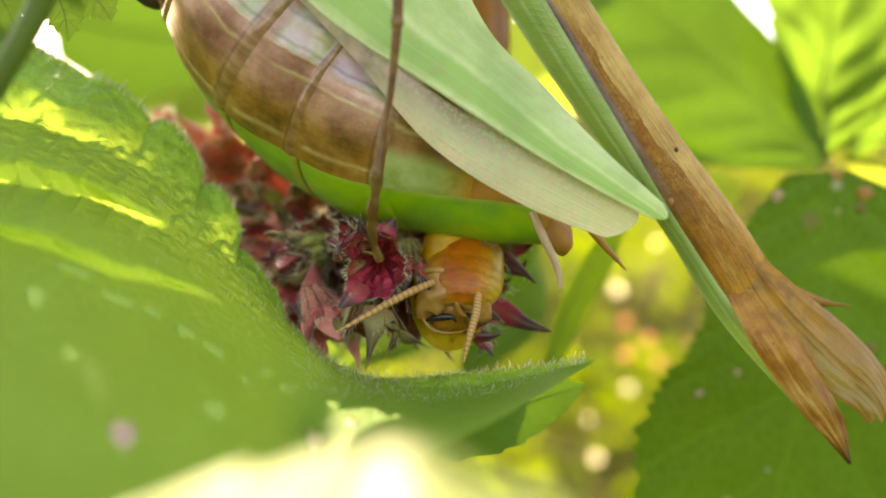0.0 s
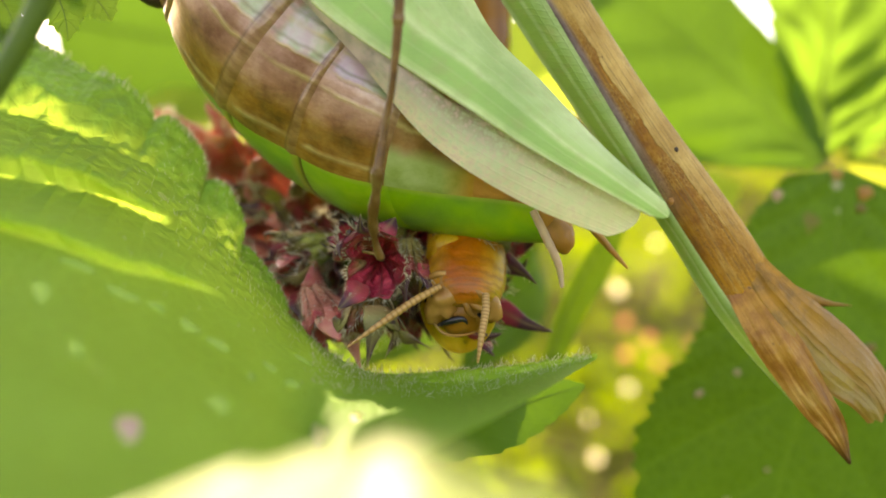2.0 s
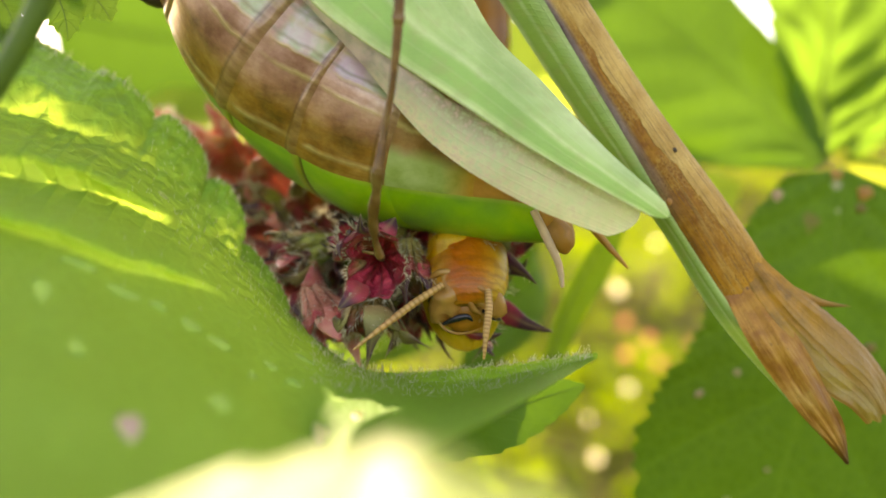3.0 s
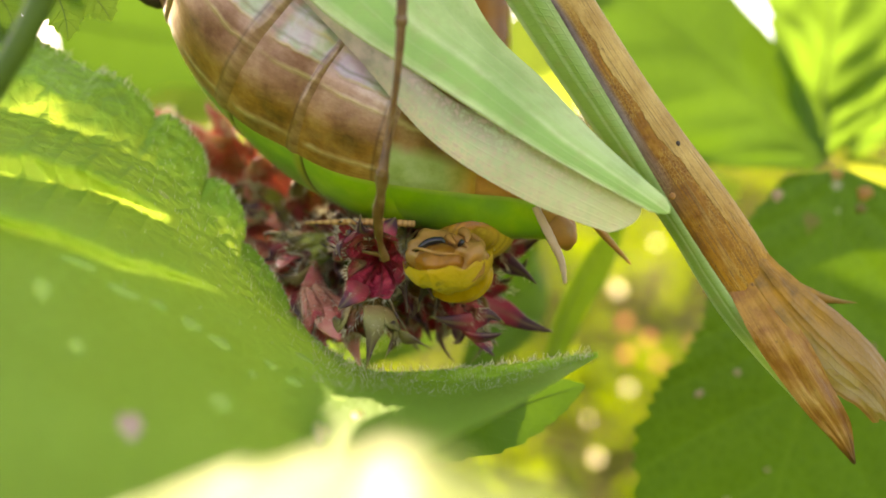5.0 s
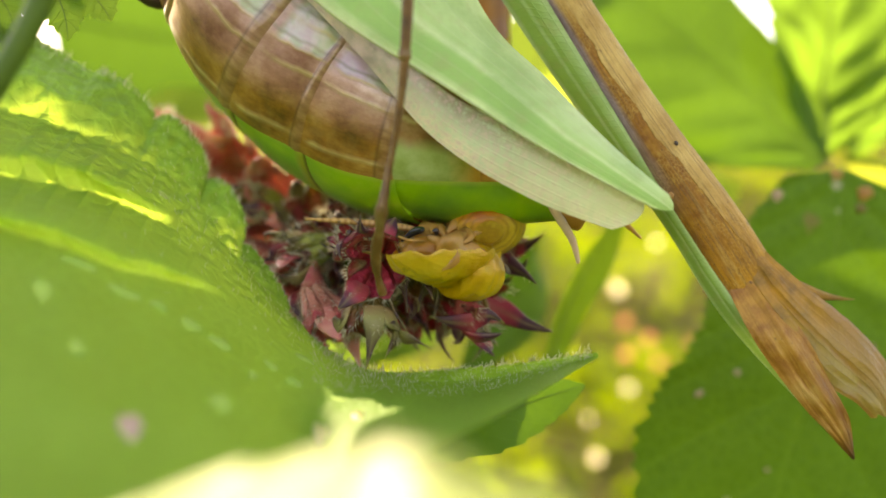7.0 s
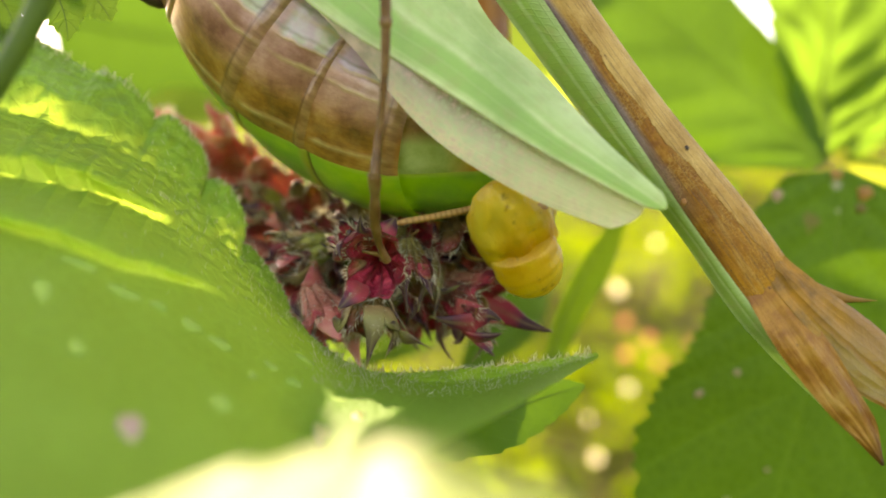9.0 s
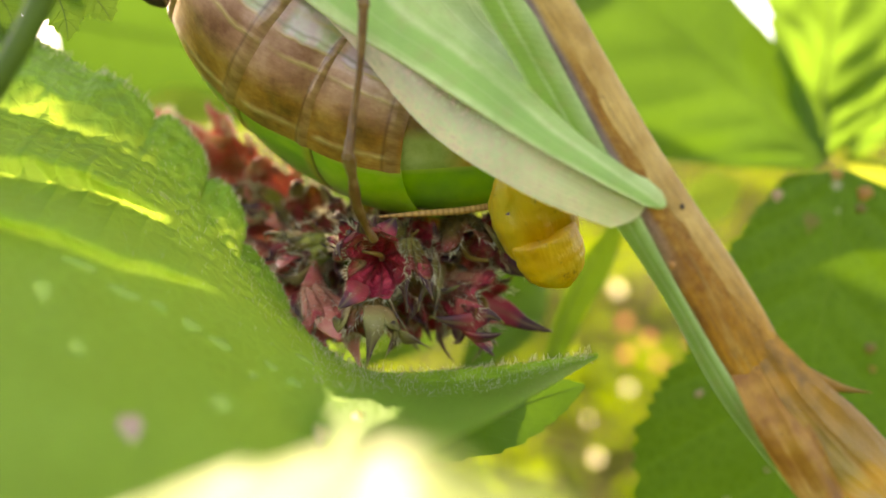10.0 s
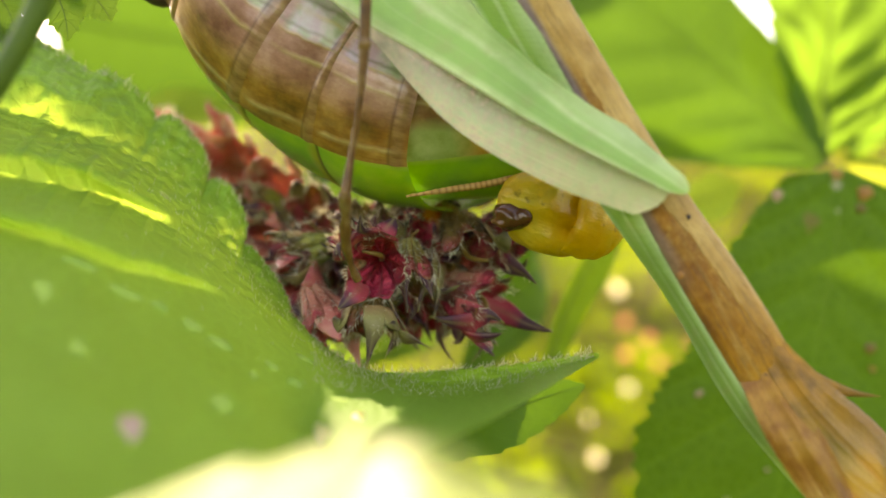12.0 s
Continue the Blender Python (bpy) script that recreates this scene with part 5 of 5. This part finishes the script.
def calyx(t, i, mouth_at, way, size, skin, tips=()):
    """One hairy calyx: a ribbed cup, hollow, with five pointed teeth; tips gives the ends of its longest teeth."""
    rng = random.Random(40 + i)
    way = Vector(way).normalized()
    a = way.orthogonal().normalized()
    b = way.cross(a)
    c = Vector(mouth_at) - way * 3.0 * size
    rosy = skin is M_SALMON

    def bell(u, v):
        w = 2 * math.pi * v
        f = min(1.0, u / 0.8)
        r = size * (0.5 + 1.25 * f ** 0.75 - 0.15 * max(0.0, f - 0.7)) * (1 + 0.06 * math.cos(10 * w))
        along = f * (3.0 + 0.35 * math.cos(5 * w) * f ** 3)
        if u > 0.8:
            g = (u - 0.8) / 0.2
            r *= 1 - 0.90 * g ** 1.6
            along = along - 2.2 * g
        r *= 0.95 + 0.42 * noise.noise(Vector((math.cos(w) * 1.3 + u, math.sin(w) * 1.3, i * 3.1 + u)))
        return c + way * (along * size) + (a * math.cos(w) + b * math.sin(w)) * r * 0.85

    cal = part("calyx", sheet(bell, 24, 40, close=True), skin, t, {M_SALMON: "pale rosy calyx", M_OLIVE_BELL: "olive brown calyx", M_GREEN_BELL: "greenish calyx", M_BELL: ""}[skin], c)
    jit = lambda q: Vector((rng.uniform(-q, q), rng.uniform(-q, q), rng.uniform(-q, q))) * size
    turn = rng.random() * 2 * math.pi
    ends = []
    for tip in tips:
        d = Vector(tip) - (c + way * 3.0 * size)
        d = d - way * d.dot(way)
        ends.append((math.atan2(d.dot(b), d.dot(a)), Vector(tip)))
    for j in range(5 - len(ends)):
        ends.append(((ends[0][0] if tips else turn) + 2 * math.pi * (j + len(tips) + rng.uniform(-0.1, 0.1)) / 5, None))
    blades = []
    for w, tip in ends:
        out = a * math.cos(w) + b * math.sin(w)
        spread = rng.uniform(0.0, 0.8)
        p0 = c + way * 2.1 * size + out * 1.22 * size
        p1 = c + way * 3.1 * size + out * (1.42 + 0.2 * spread) * size + jit(0.12)
        if tip is None:
            p2 = c + way * 3.8 * size + out * (1.4 + 0.6 * spread) * size + jit(0.3)
            p3 = c + way * (4.1 + 0.9 * rng.random()) * size + out * (1.2 + 1.3 * spread) * size + jit(0.5)
            if rosy:
                p3 = p2.lerp(p3, 0.4)
        else:
            p3 = tip
            p2 = p1.lerp(p3, 0.52) + out * 0.12 * size + jit(0.1)
        blades.append((p0, p1, p2, p3, out))
        part("tooth", tube([p0, p1, p2, p3], [0.50 * size, 0.58 * size, rng.uniform(0.16, 0.26) * size * (1.5 if tip is not None and skin is M_BELL else 1.0), 0.03], 18, 12, flat=[0.2, 0.26, 0.45, 0.6], side=out), M_ROSY_TEETH if rosy else M_RED_TEETH if skin is M_BELL else M_TEETH, cal)
    bm = bmesh.new()
    for j in range(260):
        u, v = 0.8 * rng.random() ** 0.8, rng.random()
        p = bell(u, v)
        out = (p - (c + way * (u * 3.0 * size))).normalized()
        add_hair(bm, p, out + way * rng.uniform(0, 1.2), rng.uniform(0.3, 0.9), 0.015, rng)
    for j in range(140):
        p = bell(0.8, rng.random())
        add_hair(bm, p, (p - c).normalized() + way * rng.uniform(0.2, 1.0) + jit(0.5), rng.uniform(0.3, 0.9), 0.019, rng)
    for p0, p1, p2, p3, out in blades:
        side = (p3 - p0).cross(out).normalized()
        for j in range(22):
            q = rng.random()
            p = catmull([p0, p1, p2, p3], q * 0.8)
            sgn = rng.choice((-1, 1))
            add_hair(bm, p + side * (sgn * 0.45 * size * (1 - q)), side * sgn + out * rng.uniform(-0.2, 0.8) + way * 0.4, rng.uniform(0.2, 0.55), 0.013, rng)
    part("hairs", bm, M_HAIR, cal, "fine white hairs", kind="stuff")
    if not rosy:
        b0 = c + way * 1.4 * size + jit(0.2)
        b1 = c + way * 2.6 * size + jit(0.4)
        b2 = c + way * rng.uniform(2.9, 3.4) * size + jit(0.7)
        part("style", tube([b0, b1, b2], [0.14 * size, 0.13 * size, 0.07 * size], 10, 6), M_BAND, cal, "dry yellowish style")


def flower_head():
    t = thing("flower_head", (-8.11, 8, 0.76), "withered flower head of hairy red calyces with purple teeth", "flower")
    part("stalk", tube([(-9.05, 17, 15.39), (-9.05, 17, 7.71), (-8.35, 15, 1.99), (-5.35, 12, -0.33), (-0.89, 12, -1.45), (1.6, 12, -2.4)], [0.35, 0.5, 1.2, 2.6, 2.8, 1.4], 40, 16), M_STALK, t, "green hairy stem")
    red, olive, rosy, green = M_BELL, M_OLIVE_BELL, M_SALMON, M_GREEN_BELL
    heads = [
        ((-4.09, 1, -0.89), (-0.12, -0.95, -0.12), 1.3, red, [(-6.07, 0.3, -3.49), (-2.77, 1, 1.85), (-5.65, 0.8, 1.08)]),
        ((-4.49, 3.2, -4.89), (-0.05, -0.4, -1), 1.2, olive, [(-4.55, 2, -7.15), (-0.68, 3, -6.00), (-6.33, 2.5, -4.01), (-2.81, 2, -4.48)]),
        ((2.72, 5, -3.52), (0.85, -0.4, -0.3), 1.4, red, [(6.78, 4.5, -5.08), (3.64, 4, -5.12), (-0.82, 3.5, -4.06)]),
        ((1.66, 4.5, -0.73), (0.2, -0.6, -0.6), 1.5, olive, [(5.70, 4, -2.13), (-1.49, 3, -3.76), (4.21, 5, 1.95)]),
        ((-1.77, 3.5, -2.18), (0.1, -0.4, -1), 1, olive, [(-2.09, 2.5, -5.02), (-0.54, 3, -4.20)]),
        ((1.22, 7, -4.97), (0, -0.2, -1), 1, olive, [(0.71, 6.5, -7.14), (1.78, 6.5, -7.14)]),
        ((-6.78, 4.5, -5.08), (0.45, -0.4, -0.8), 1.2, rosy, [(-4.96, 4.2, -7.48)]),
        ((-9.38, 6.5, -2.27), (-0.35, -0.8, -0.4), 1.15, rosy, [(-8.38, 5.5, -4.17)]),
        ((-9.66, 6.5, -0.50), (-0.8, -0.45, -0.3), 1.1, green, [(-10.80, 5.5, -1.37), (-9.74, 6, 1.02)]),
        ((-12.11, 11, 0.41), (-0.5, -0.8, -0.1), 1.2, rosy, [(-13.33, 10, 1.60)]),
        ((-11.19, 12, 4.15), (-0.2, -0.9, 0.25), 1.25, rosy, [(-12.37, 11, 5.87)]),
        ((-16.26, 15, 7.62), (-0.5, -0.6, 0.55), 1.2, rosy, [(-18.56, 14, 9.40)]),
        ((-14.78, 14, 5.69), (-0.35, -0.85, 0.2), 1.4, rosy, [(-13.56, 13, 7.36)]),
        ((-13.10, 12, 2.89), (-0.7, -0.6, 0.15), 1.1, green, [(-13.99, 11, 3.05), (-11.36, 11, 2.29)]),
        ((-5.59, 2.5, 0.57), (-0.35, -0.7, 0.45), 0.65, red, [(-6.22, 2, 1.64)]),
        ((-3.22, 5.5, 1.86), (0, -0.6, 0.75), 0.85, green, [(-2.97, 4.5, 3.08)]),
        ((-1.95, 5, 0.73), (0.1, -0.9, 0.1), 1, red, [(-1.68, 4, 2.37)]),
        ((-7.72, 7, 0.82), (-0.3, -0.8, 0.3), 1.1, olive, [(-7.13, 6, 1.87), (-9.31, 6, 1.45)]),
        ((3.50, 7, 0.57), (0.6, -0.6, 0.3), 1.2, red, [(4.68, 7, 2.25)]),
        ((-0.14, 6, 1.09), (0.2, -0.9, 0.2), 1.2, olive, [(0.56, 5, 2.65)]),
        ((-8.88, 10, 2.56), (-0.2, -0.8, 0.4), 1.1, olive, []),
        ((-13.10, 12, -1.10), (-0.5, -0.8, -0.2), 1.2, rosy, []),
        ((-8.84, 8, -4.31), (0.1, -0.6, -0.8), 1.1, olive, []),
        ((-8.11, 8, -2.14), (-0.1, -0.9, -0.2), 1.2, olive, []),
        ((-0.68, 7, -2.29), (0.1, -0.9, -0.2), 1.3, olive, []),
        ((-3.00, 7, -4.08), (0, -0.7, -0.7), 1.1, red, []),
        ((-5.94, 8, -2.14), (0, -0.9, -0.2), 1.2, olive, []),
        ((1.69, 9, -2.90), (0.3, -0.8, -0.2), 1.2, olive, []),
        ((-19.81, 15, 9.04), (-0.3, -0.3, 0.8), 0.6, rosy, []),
        # next two are added to fill a gap where only black shadow lies
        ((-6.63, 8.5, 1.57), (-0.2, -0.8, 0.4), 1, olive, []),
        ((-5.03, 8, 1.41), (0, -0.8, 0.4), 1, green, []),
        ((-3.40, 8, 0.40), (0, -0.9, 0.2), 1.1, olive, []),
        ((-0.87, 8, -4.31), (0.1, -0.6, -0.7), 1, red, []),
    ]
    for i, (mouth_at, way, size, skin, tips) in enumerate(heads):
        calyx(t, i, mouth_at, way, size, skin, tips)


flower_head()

# ---- stalks and small leaves at the upper corner ----
st = thing("stalk", (-22.19, -12, 6.49), "thick green stalk, close and blurred", "stalk")
part("stem", tube([(-22.19, -12, 6.49), (-20.84, -12, 8.64), (-19.71, -12, 10.66), (-18.69, -12, 12.95)], [0.55, 0.6, 0.62, 0.65], 16, 12), M_STALK, st)
leaf("leaf", "small toothed green leaf", [(-24.20, 2, 17.08), (-23.03, 2, 15.41), (-22.36, 2, 13.74), (-22.19, 2, 12.33)], [1.0, 1.3, 1.0, 0.05], [1.0, 1.3, 1.0, 0.05], [(1, 0.2, 0.1)], M_SMALL_LEAF, nu=40, nv=14, teeth=7, bite=0.4, rib=0.07)
leaf("leaf", "small toothed green leaf", [(-22.84, 3, 17.66), (-21.66, 3, 15.96), (-20.47, 3, 14.61), (-19.89, 3, 13.66)], [1.0, 1.4, 1.0, 0.05], [1.0, 1.4, 1.0, 0.05], [(1, 0.2, 0.3)], M_SMALL_LEAF, nu=40, nv=14, teeth=7, bite=0.4, rib=0.07)
for mid, w in (([(-28.31, 4, 17.21), (-27.28, 4, 15.84), (-26.42, 4, 14.46), (-25.90, 4, 13.02)], 1.1), ([(-29.78, 6, 14.85), (-28.37, 6, 13.97), (-26.96, 6, 13.09), (-25.54, 6, 12.60)], 0.9), ([(-26.96, 6, 18.38), (-26.25, 6, 16.97), (-25.83, 6, 15.56), (-25.62, 6, 14.15)], 1.0)):
    leaf("leaf", "small toothed green leaf", mid, [w * 0.7, w, w * 0.8, 0.05], [w * 0.7, w, w * 0.8, 0.05], [(1, 0.2, -0.4)], M_SMALL_LEAF, nu=40, nv=14, teeth=7, bite=0.4, rib=0.06)
leaf("grass_blade", "yellowish green blade behind the flower head", [(7.35, 20, -9.99), (9.02, 20, -4.97), (11.11, 20, -0.79), (13.62, 20, 2.97)], [0.4, 0.8, 0.8, 0.3], [0.9, 1.9, 2.2, 0.3], [(1, 0.5, 0.4)], M_GRASS, nu=30, nv=10, category="grass", rib=0.1)


def motions():
    key(LARGE_LEAF, [(0, -0.3, 0, -0.35, 0, 0, 0), (1.5, -0.1, 0, -0.15, 0, 0, 0), (3, -0.02, 0, -0.05, 0, 0, 0), (5, 0, 0, 0, 0, 0, 0), (8, 0, 0, -0.05, 0, 0, 0), (12, 0.05, 0, -0.05, 0, 0, 0)])
    key(FEM, [(0, 0, 0, 0, 0, 0, 0), (3, 0.12, 0, 0.1, 0, 0, 0), (5, 0.05, 0, 0.08, 0, -0.6, 0), (6, 0.05, 0, 0.1, 0, -0.8, 0), (7, 0, 0, 0.08, 0, -1.5, 0), (9, 0.05, 0, 0.14, 0, -2.3, 0), (10, 0.1, 0, 0.2, 0, -2.7, 0), (10.5, 0.12, 0, 0.28, 0, -3.4, 0), (11, 0.15, 0, 0.28, 0, -3.9, 0), (12, 0.12, 0, 0.25, 0, -4.1, 0)])
    for ob in REAR:
        up = 2.6 if ob.name.startswith(("cercus", "ovipositor")) else 0.0
        key(ob, [(0, 0, 0, 0, 0, 0, 0), (5, 0, 0, 0, 0, 0, 0), (6, 0, 0, 0, 0, -2, 0), (7, 0, 0, 0.1, 0, -4, 0), (8.8, -0.4, 0.4, 0.2 + up, 0, -7, 0), (10, -0.8, 0.6, 0.3 + up, 0, -8, 0), (12, -0.5, 0.6, 0.4 + up, 0, -9, 0)])
    for ob, more in ((GREEN_WING, -1.6), (PALE_WING, -1.1)):
        key(ob, [(0, 0, 0, 0, 0, 0, 0), (6, -0.05, 0, 0, 0, 0.3, 0), (7.2, 0.1, 0, 0, 0, 1.0, 0), (8.8, 0.6 + more * 0.6, -0.4, 0, 0, 1.9, -4), (9.5, 0.9 + more, -0.6, 0, 0, 2.4, -8), (10, 1.0 + more, -0.6, 0, 0, 2.6, -8), (11, 1.5 + more, -0.7, 0, 0, 2.7, -9), (12, 1.8 + more, -0.7, 0, 0, 2.7, -9)])
    key_at(LEG, [(0, (-2.41, -6, 11.97), 0, 0, 0), (3, (-2.47, -6, 12.03), 0, 0, 0), (5, (-2.32, -6, 11.80), 0, 0, 0), (5.5, (-2.94, -6, 12.03), 0, 0.5, 0), (6, (-3.00, -6, 12.27), 0, 0.5, 0), (6.5, (-2.70, -6, 12.09), 0, 0, 0), (7.2, (-2.16, -7, 9.10), 0, 3, 0), (8.8, (-3.33, -6, 10.73), 0, 0, 0), (9.2, (-3.55, -6, 11.77), 0, -2, 0), (9.6, (-5.15, -6, 12.15), 0, -3, 0), (10, (-4.60, -6, 12.21), 0, 1, 0), (10.5, (-4.20, -6, 10.55), 0, 3.5, 0), (11, (-4.70, -6, 10.13), 0, 4.5, 0), (12, (-4.90, -6, 9.78), 0, 4, 0)])
    key(FOOT, [(0, 0, 0, 0, 0, 0, 0), (6.5, 0, 0, 0, 0, 0, 0), (7.2, 0, 0, 0, 0, 0, 0), (9.2, 0, 0, 0, 0, -5, 0), (9.6, 0, 0, 0, 0, -26, 0), (10, 0, 0, 0, 0, -14, 0), (11, 0, 0, 0, 0, -6, 0), (12, 0, 0, 0, 0, -6, 0)])
    key_at(WINGS, [
        (0, (13.95, 4.00, 4.84), 0, 0.0, 0),
        (1, (14.00, 3.84, 4.87), 0, -0.0, 0),
        (3, (13.86, 4.00, 4.82), 0, 0.1, 0),
        (5, (13.77, 2.52, 5.09), 0, 0.1, 0),
        (5.5, (13.40, 1.87, 5.23), 0, 0.6, 0),
        (6, (13.44, 1.57, 5.29), 0, 0.3, 0),
        (6.5, (13.63, 2.29, 5.26), 0, 0.1, 0),
        (7, (13.80, 3.25, 5.16), 0, -0.4, 0),
        (7.2, (13.75, 4.42, 4.80), 0, -0.4, 0),
        (8.8, (13.43, 0.63, 4.27), 0, -2.1, 0),
        (9.2, (14.70, 1.66, 5.15), 0, -3.1, 0),
        (9.5, (12.84, -1.09, 3.63), 0, 0.3, 0),
        (9.6, (12.46, -4.38, -0.16), 0, 4.0, 0),
        (9.8, (12.70, -4.41, 0.21), 0, 2.7, 0),
        (10, (12.47, -5.00, 1.12), 0, 3.0, 0),
        (10.5, (12.50, -5.00, 1.71), 0, 2.8, 0),
        (11, (12.60, -5.00, 1.90), 0, 1.7, 0),
        (11.5, (13.00, -5.00, 1.65), 0, 1.2, 0),
        (12, (13.0, -4.2, 0.60), 0, 1.8, 0),
    ])
    key_at(TIP, [(0, (0.58, 3, -1.09), 0, 4, 0), (0.5, (0.79, 3, -1.33), 0, 1, 0), (1, (0.67, 3, -0.98), 0, 2, 0), (1.5, (0.84, 3, -1.26), 0, 0, 0), (2.5, (0.99, 3, -1.16), 0, -3, 0), (3.2, (1.08, 3, -1.09), -2, -5, 0), (4, (1.04, 2, -1.13), -46, 0, -8), (4.8, (0.74, 2, -0.37), -79, 0, -16), (5.5, (0.74, 2, -0.03), -84, 0, -26), (6, (0.74, 2, 0.10), -88, 0, -40), (6.5, (0.73, 2, 0.16), -90, 0, -54), (7.2, (1.29, 1.5, -0.03), -89, -4, -48), (8, (2.27, 1.2, 0.00), -104, -14, -30), (8.8, (3.45, 1.2, 0.22), -122, -22, -10), (9, (4.45, 1.2, 0.45), -138, -24, -5), (9.5, (5.24, 1.2, 0.57), -150, -20, 0), (10, (5.70, 1.2, 0.91), -152, -24, 0), (10.5, (6.24, 1.5, 1.36), -152, -38, 0), (11, (6.84, 1.8, 1.57), -152, -54, 0), (12, (7.33, 2.2, 1.78), -152, -72, 0)])
    key(INNER, [(0, 0.7, 1.0, 0, 0, 0, 0), (9.5, 0.7, 1.0, 0, 0, 0, 0), (10.4, 0.75, 0.9, -1.2, 0, 0, 0), (11.2, 0.95, 1.05, -2.3, 0, 10, 0), (12, 1.0, 1.15, -2.45, 0, 15, 0)])
    key(CERC_L, [(0, 0.19, 0, -0.80, 0, 0, 0), (0.5, 0.14, 0, -0.81, 0, 0, 0), (1, 0.17, 0, -0.82, 0, 0, 0), (1.5, 0.14, 0, -0.81, 0, 0, 0), (2.5, 0.09, 0, -0.81, 0, 0, 0), (3.2, 0.06, 0.03, -0.82, 0, -0, 0), (4, -0.60, 0.79, 0.68, 0, 6, -5), (4.8, -1.23, -0.24, 0.38, 1, 12, -10), (5.5, -1.26, 0.03, -0.29, 4, 3, -7), (6, -1.31, 0.31, -1.19, 9, -14, -8), (6.5, -1.02, 0.48, -1.98, 16, -24, -14), (7.2, -1.23, 0.02, -1.05, 7, -19, 1), (8, -1.22, -0.44, -0.54, 8, -1, -1), (8.8, -1.07, -1.07, -0.57, 7, 13, 0), (9, -0.38, -1.24, -1.33, 2, 18, -8), (9.5, -0.93, -0.66, -1.02, -3, 4, -1), (10, -0.85, -0.92, -1.65, -3, 13, -7), (10.5, 0.49, -1.07, -2.59, -3, 1, 0), (11, 1.47, 0.12, -3.58, -4, -16, 8), (12, 2.60, 0.06, -3.27, -6, -25, 15)])
    key(CERC_R, [(0, 0.19, 0, -0.80, 0, 0, 0), (0.5, 0.14, 0, -0.81, 0, 0, 0), (1, 0.17, 0, -0.82, 0, 0, 0), (1.5, 0.14, 0, -0.81, 0, 0, 0), (2.5, 0.09, 0, -0.81, 0, 0, 0), (3.2, 0.06, 0.03, -0.82, 0, -0, 0), (4, 0.11, 0.85, 2.15, -64, 3, 21), (4.8, 0.11, -0.11, 3.57, -127, 6, 42), (5.5, -0.53, -0.01, 3.47, -129, 8, 38), (6, -1.10, 0.34, 3.15, -136, 12, 31), (6.5, -1.42, 0.77, 2.26, -141, 14, 27), (7.2, -1.21, 1.12, 1.50, -128, 5, 56), (8, -1.12, 0.18, 2.25, -121, 5, 35), (8.8, -0.07, -0.79, 3.61, -124, 4, 27), (9, 0.28, -1.39, 3.60, -123, 4, 23), (9.5, 0.05, -2.73, 2.01, -103, 3, 23), (10, -0.30, -3.14, 1.83, -105, 1, 23), (10.5, 0.15, -2.98, 1.92, -108, -6, 27), (11, 0.62, -1.90, 1.56, -112, -12, 31), (12, 0.61, -1.36, 2.37, -119, -18, 37)])
    key_at(END, [(0, (1.32, 5, 0.03), 0, 2, 0), (3.2, (1.53, 5, 0.03), 0, -2, 0), (4, (1.69, 6, 0.74), -20, -4, 0), (4.8, (1.99, 6.5, 1.46), -40, -8, 0), (6.5, (2.42, 6.5, 1.63), -45, -12, 0), (7.2, (2.77, 6.5, 1.63), -45, -12, 0), (8.8, (4.38, 8, 2.57), -40, -6, 0), (9.5, (5.35, 9, 3.89), -30, 0, 0), (12, (6.64, 9, 4.07), -30, 0, 0)])


motions()
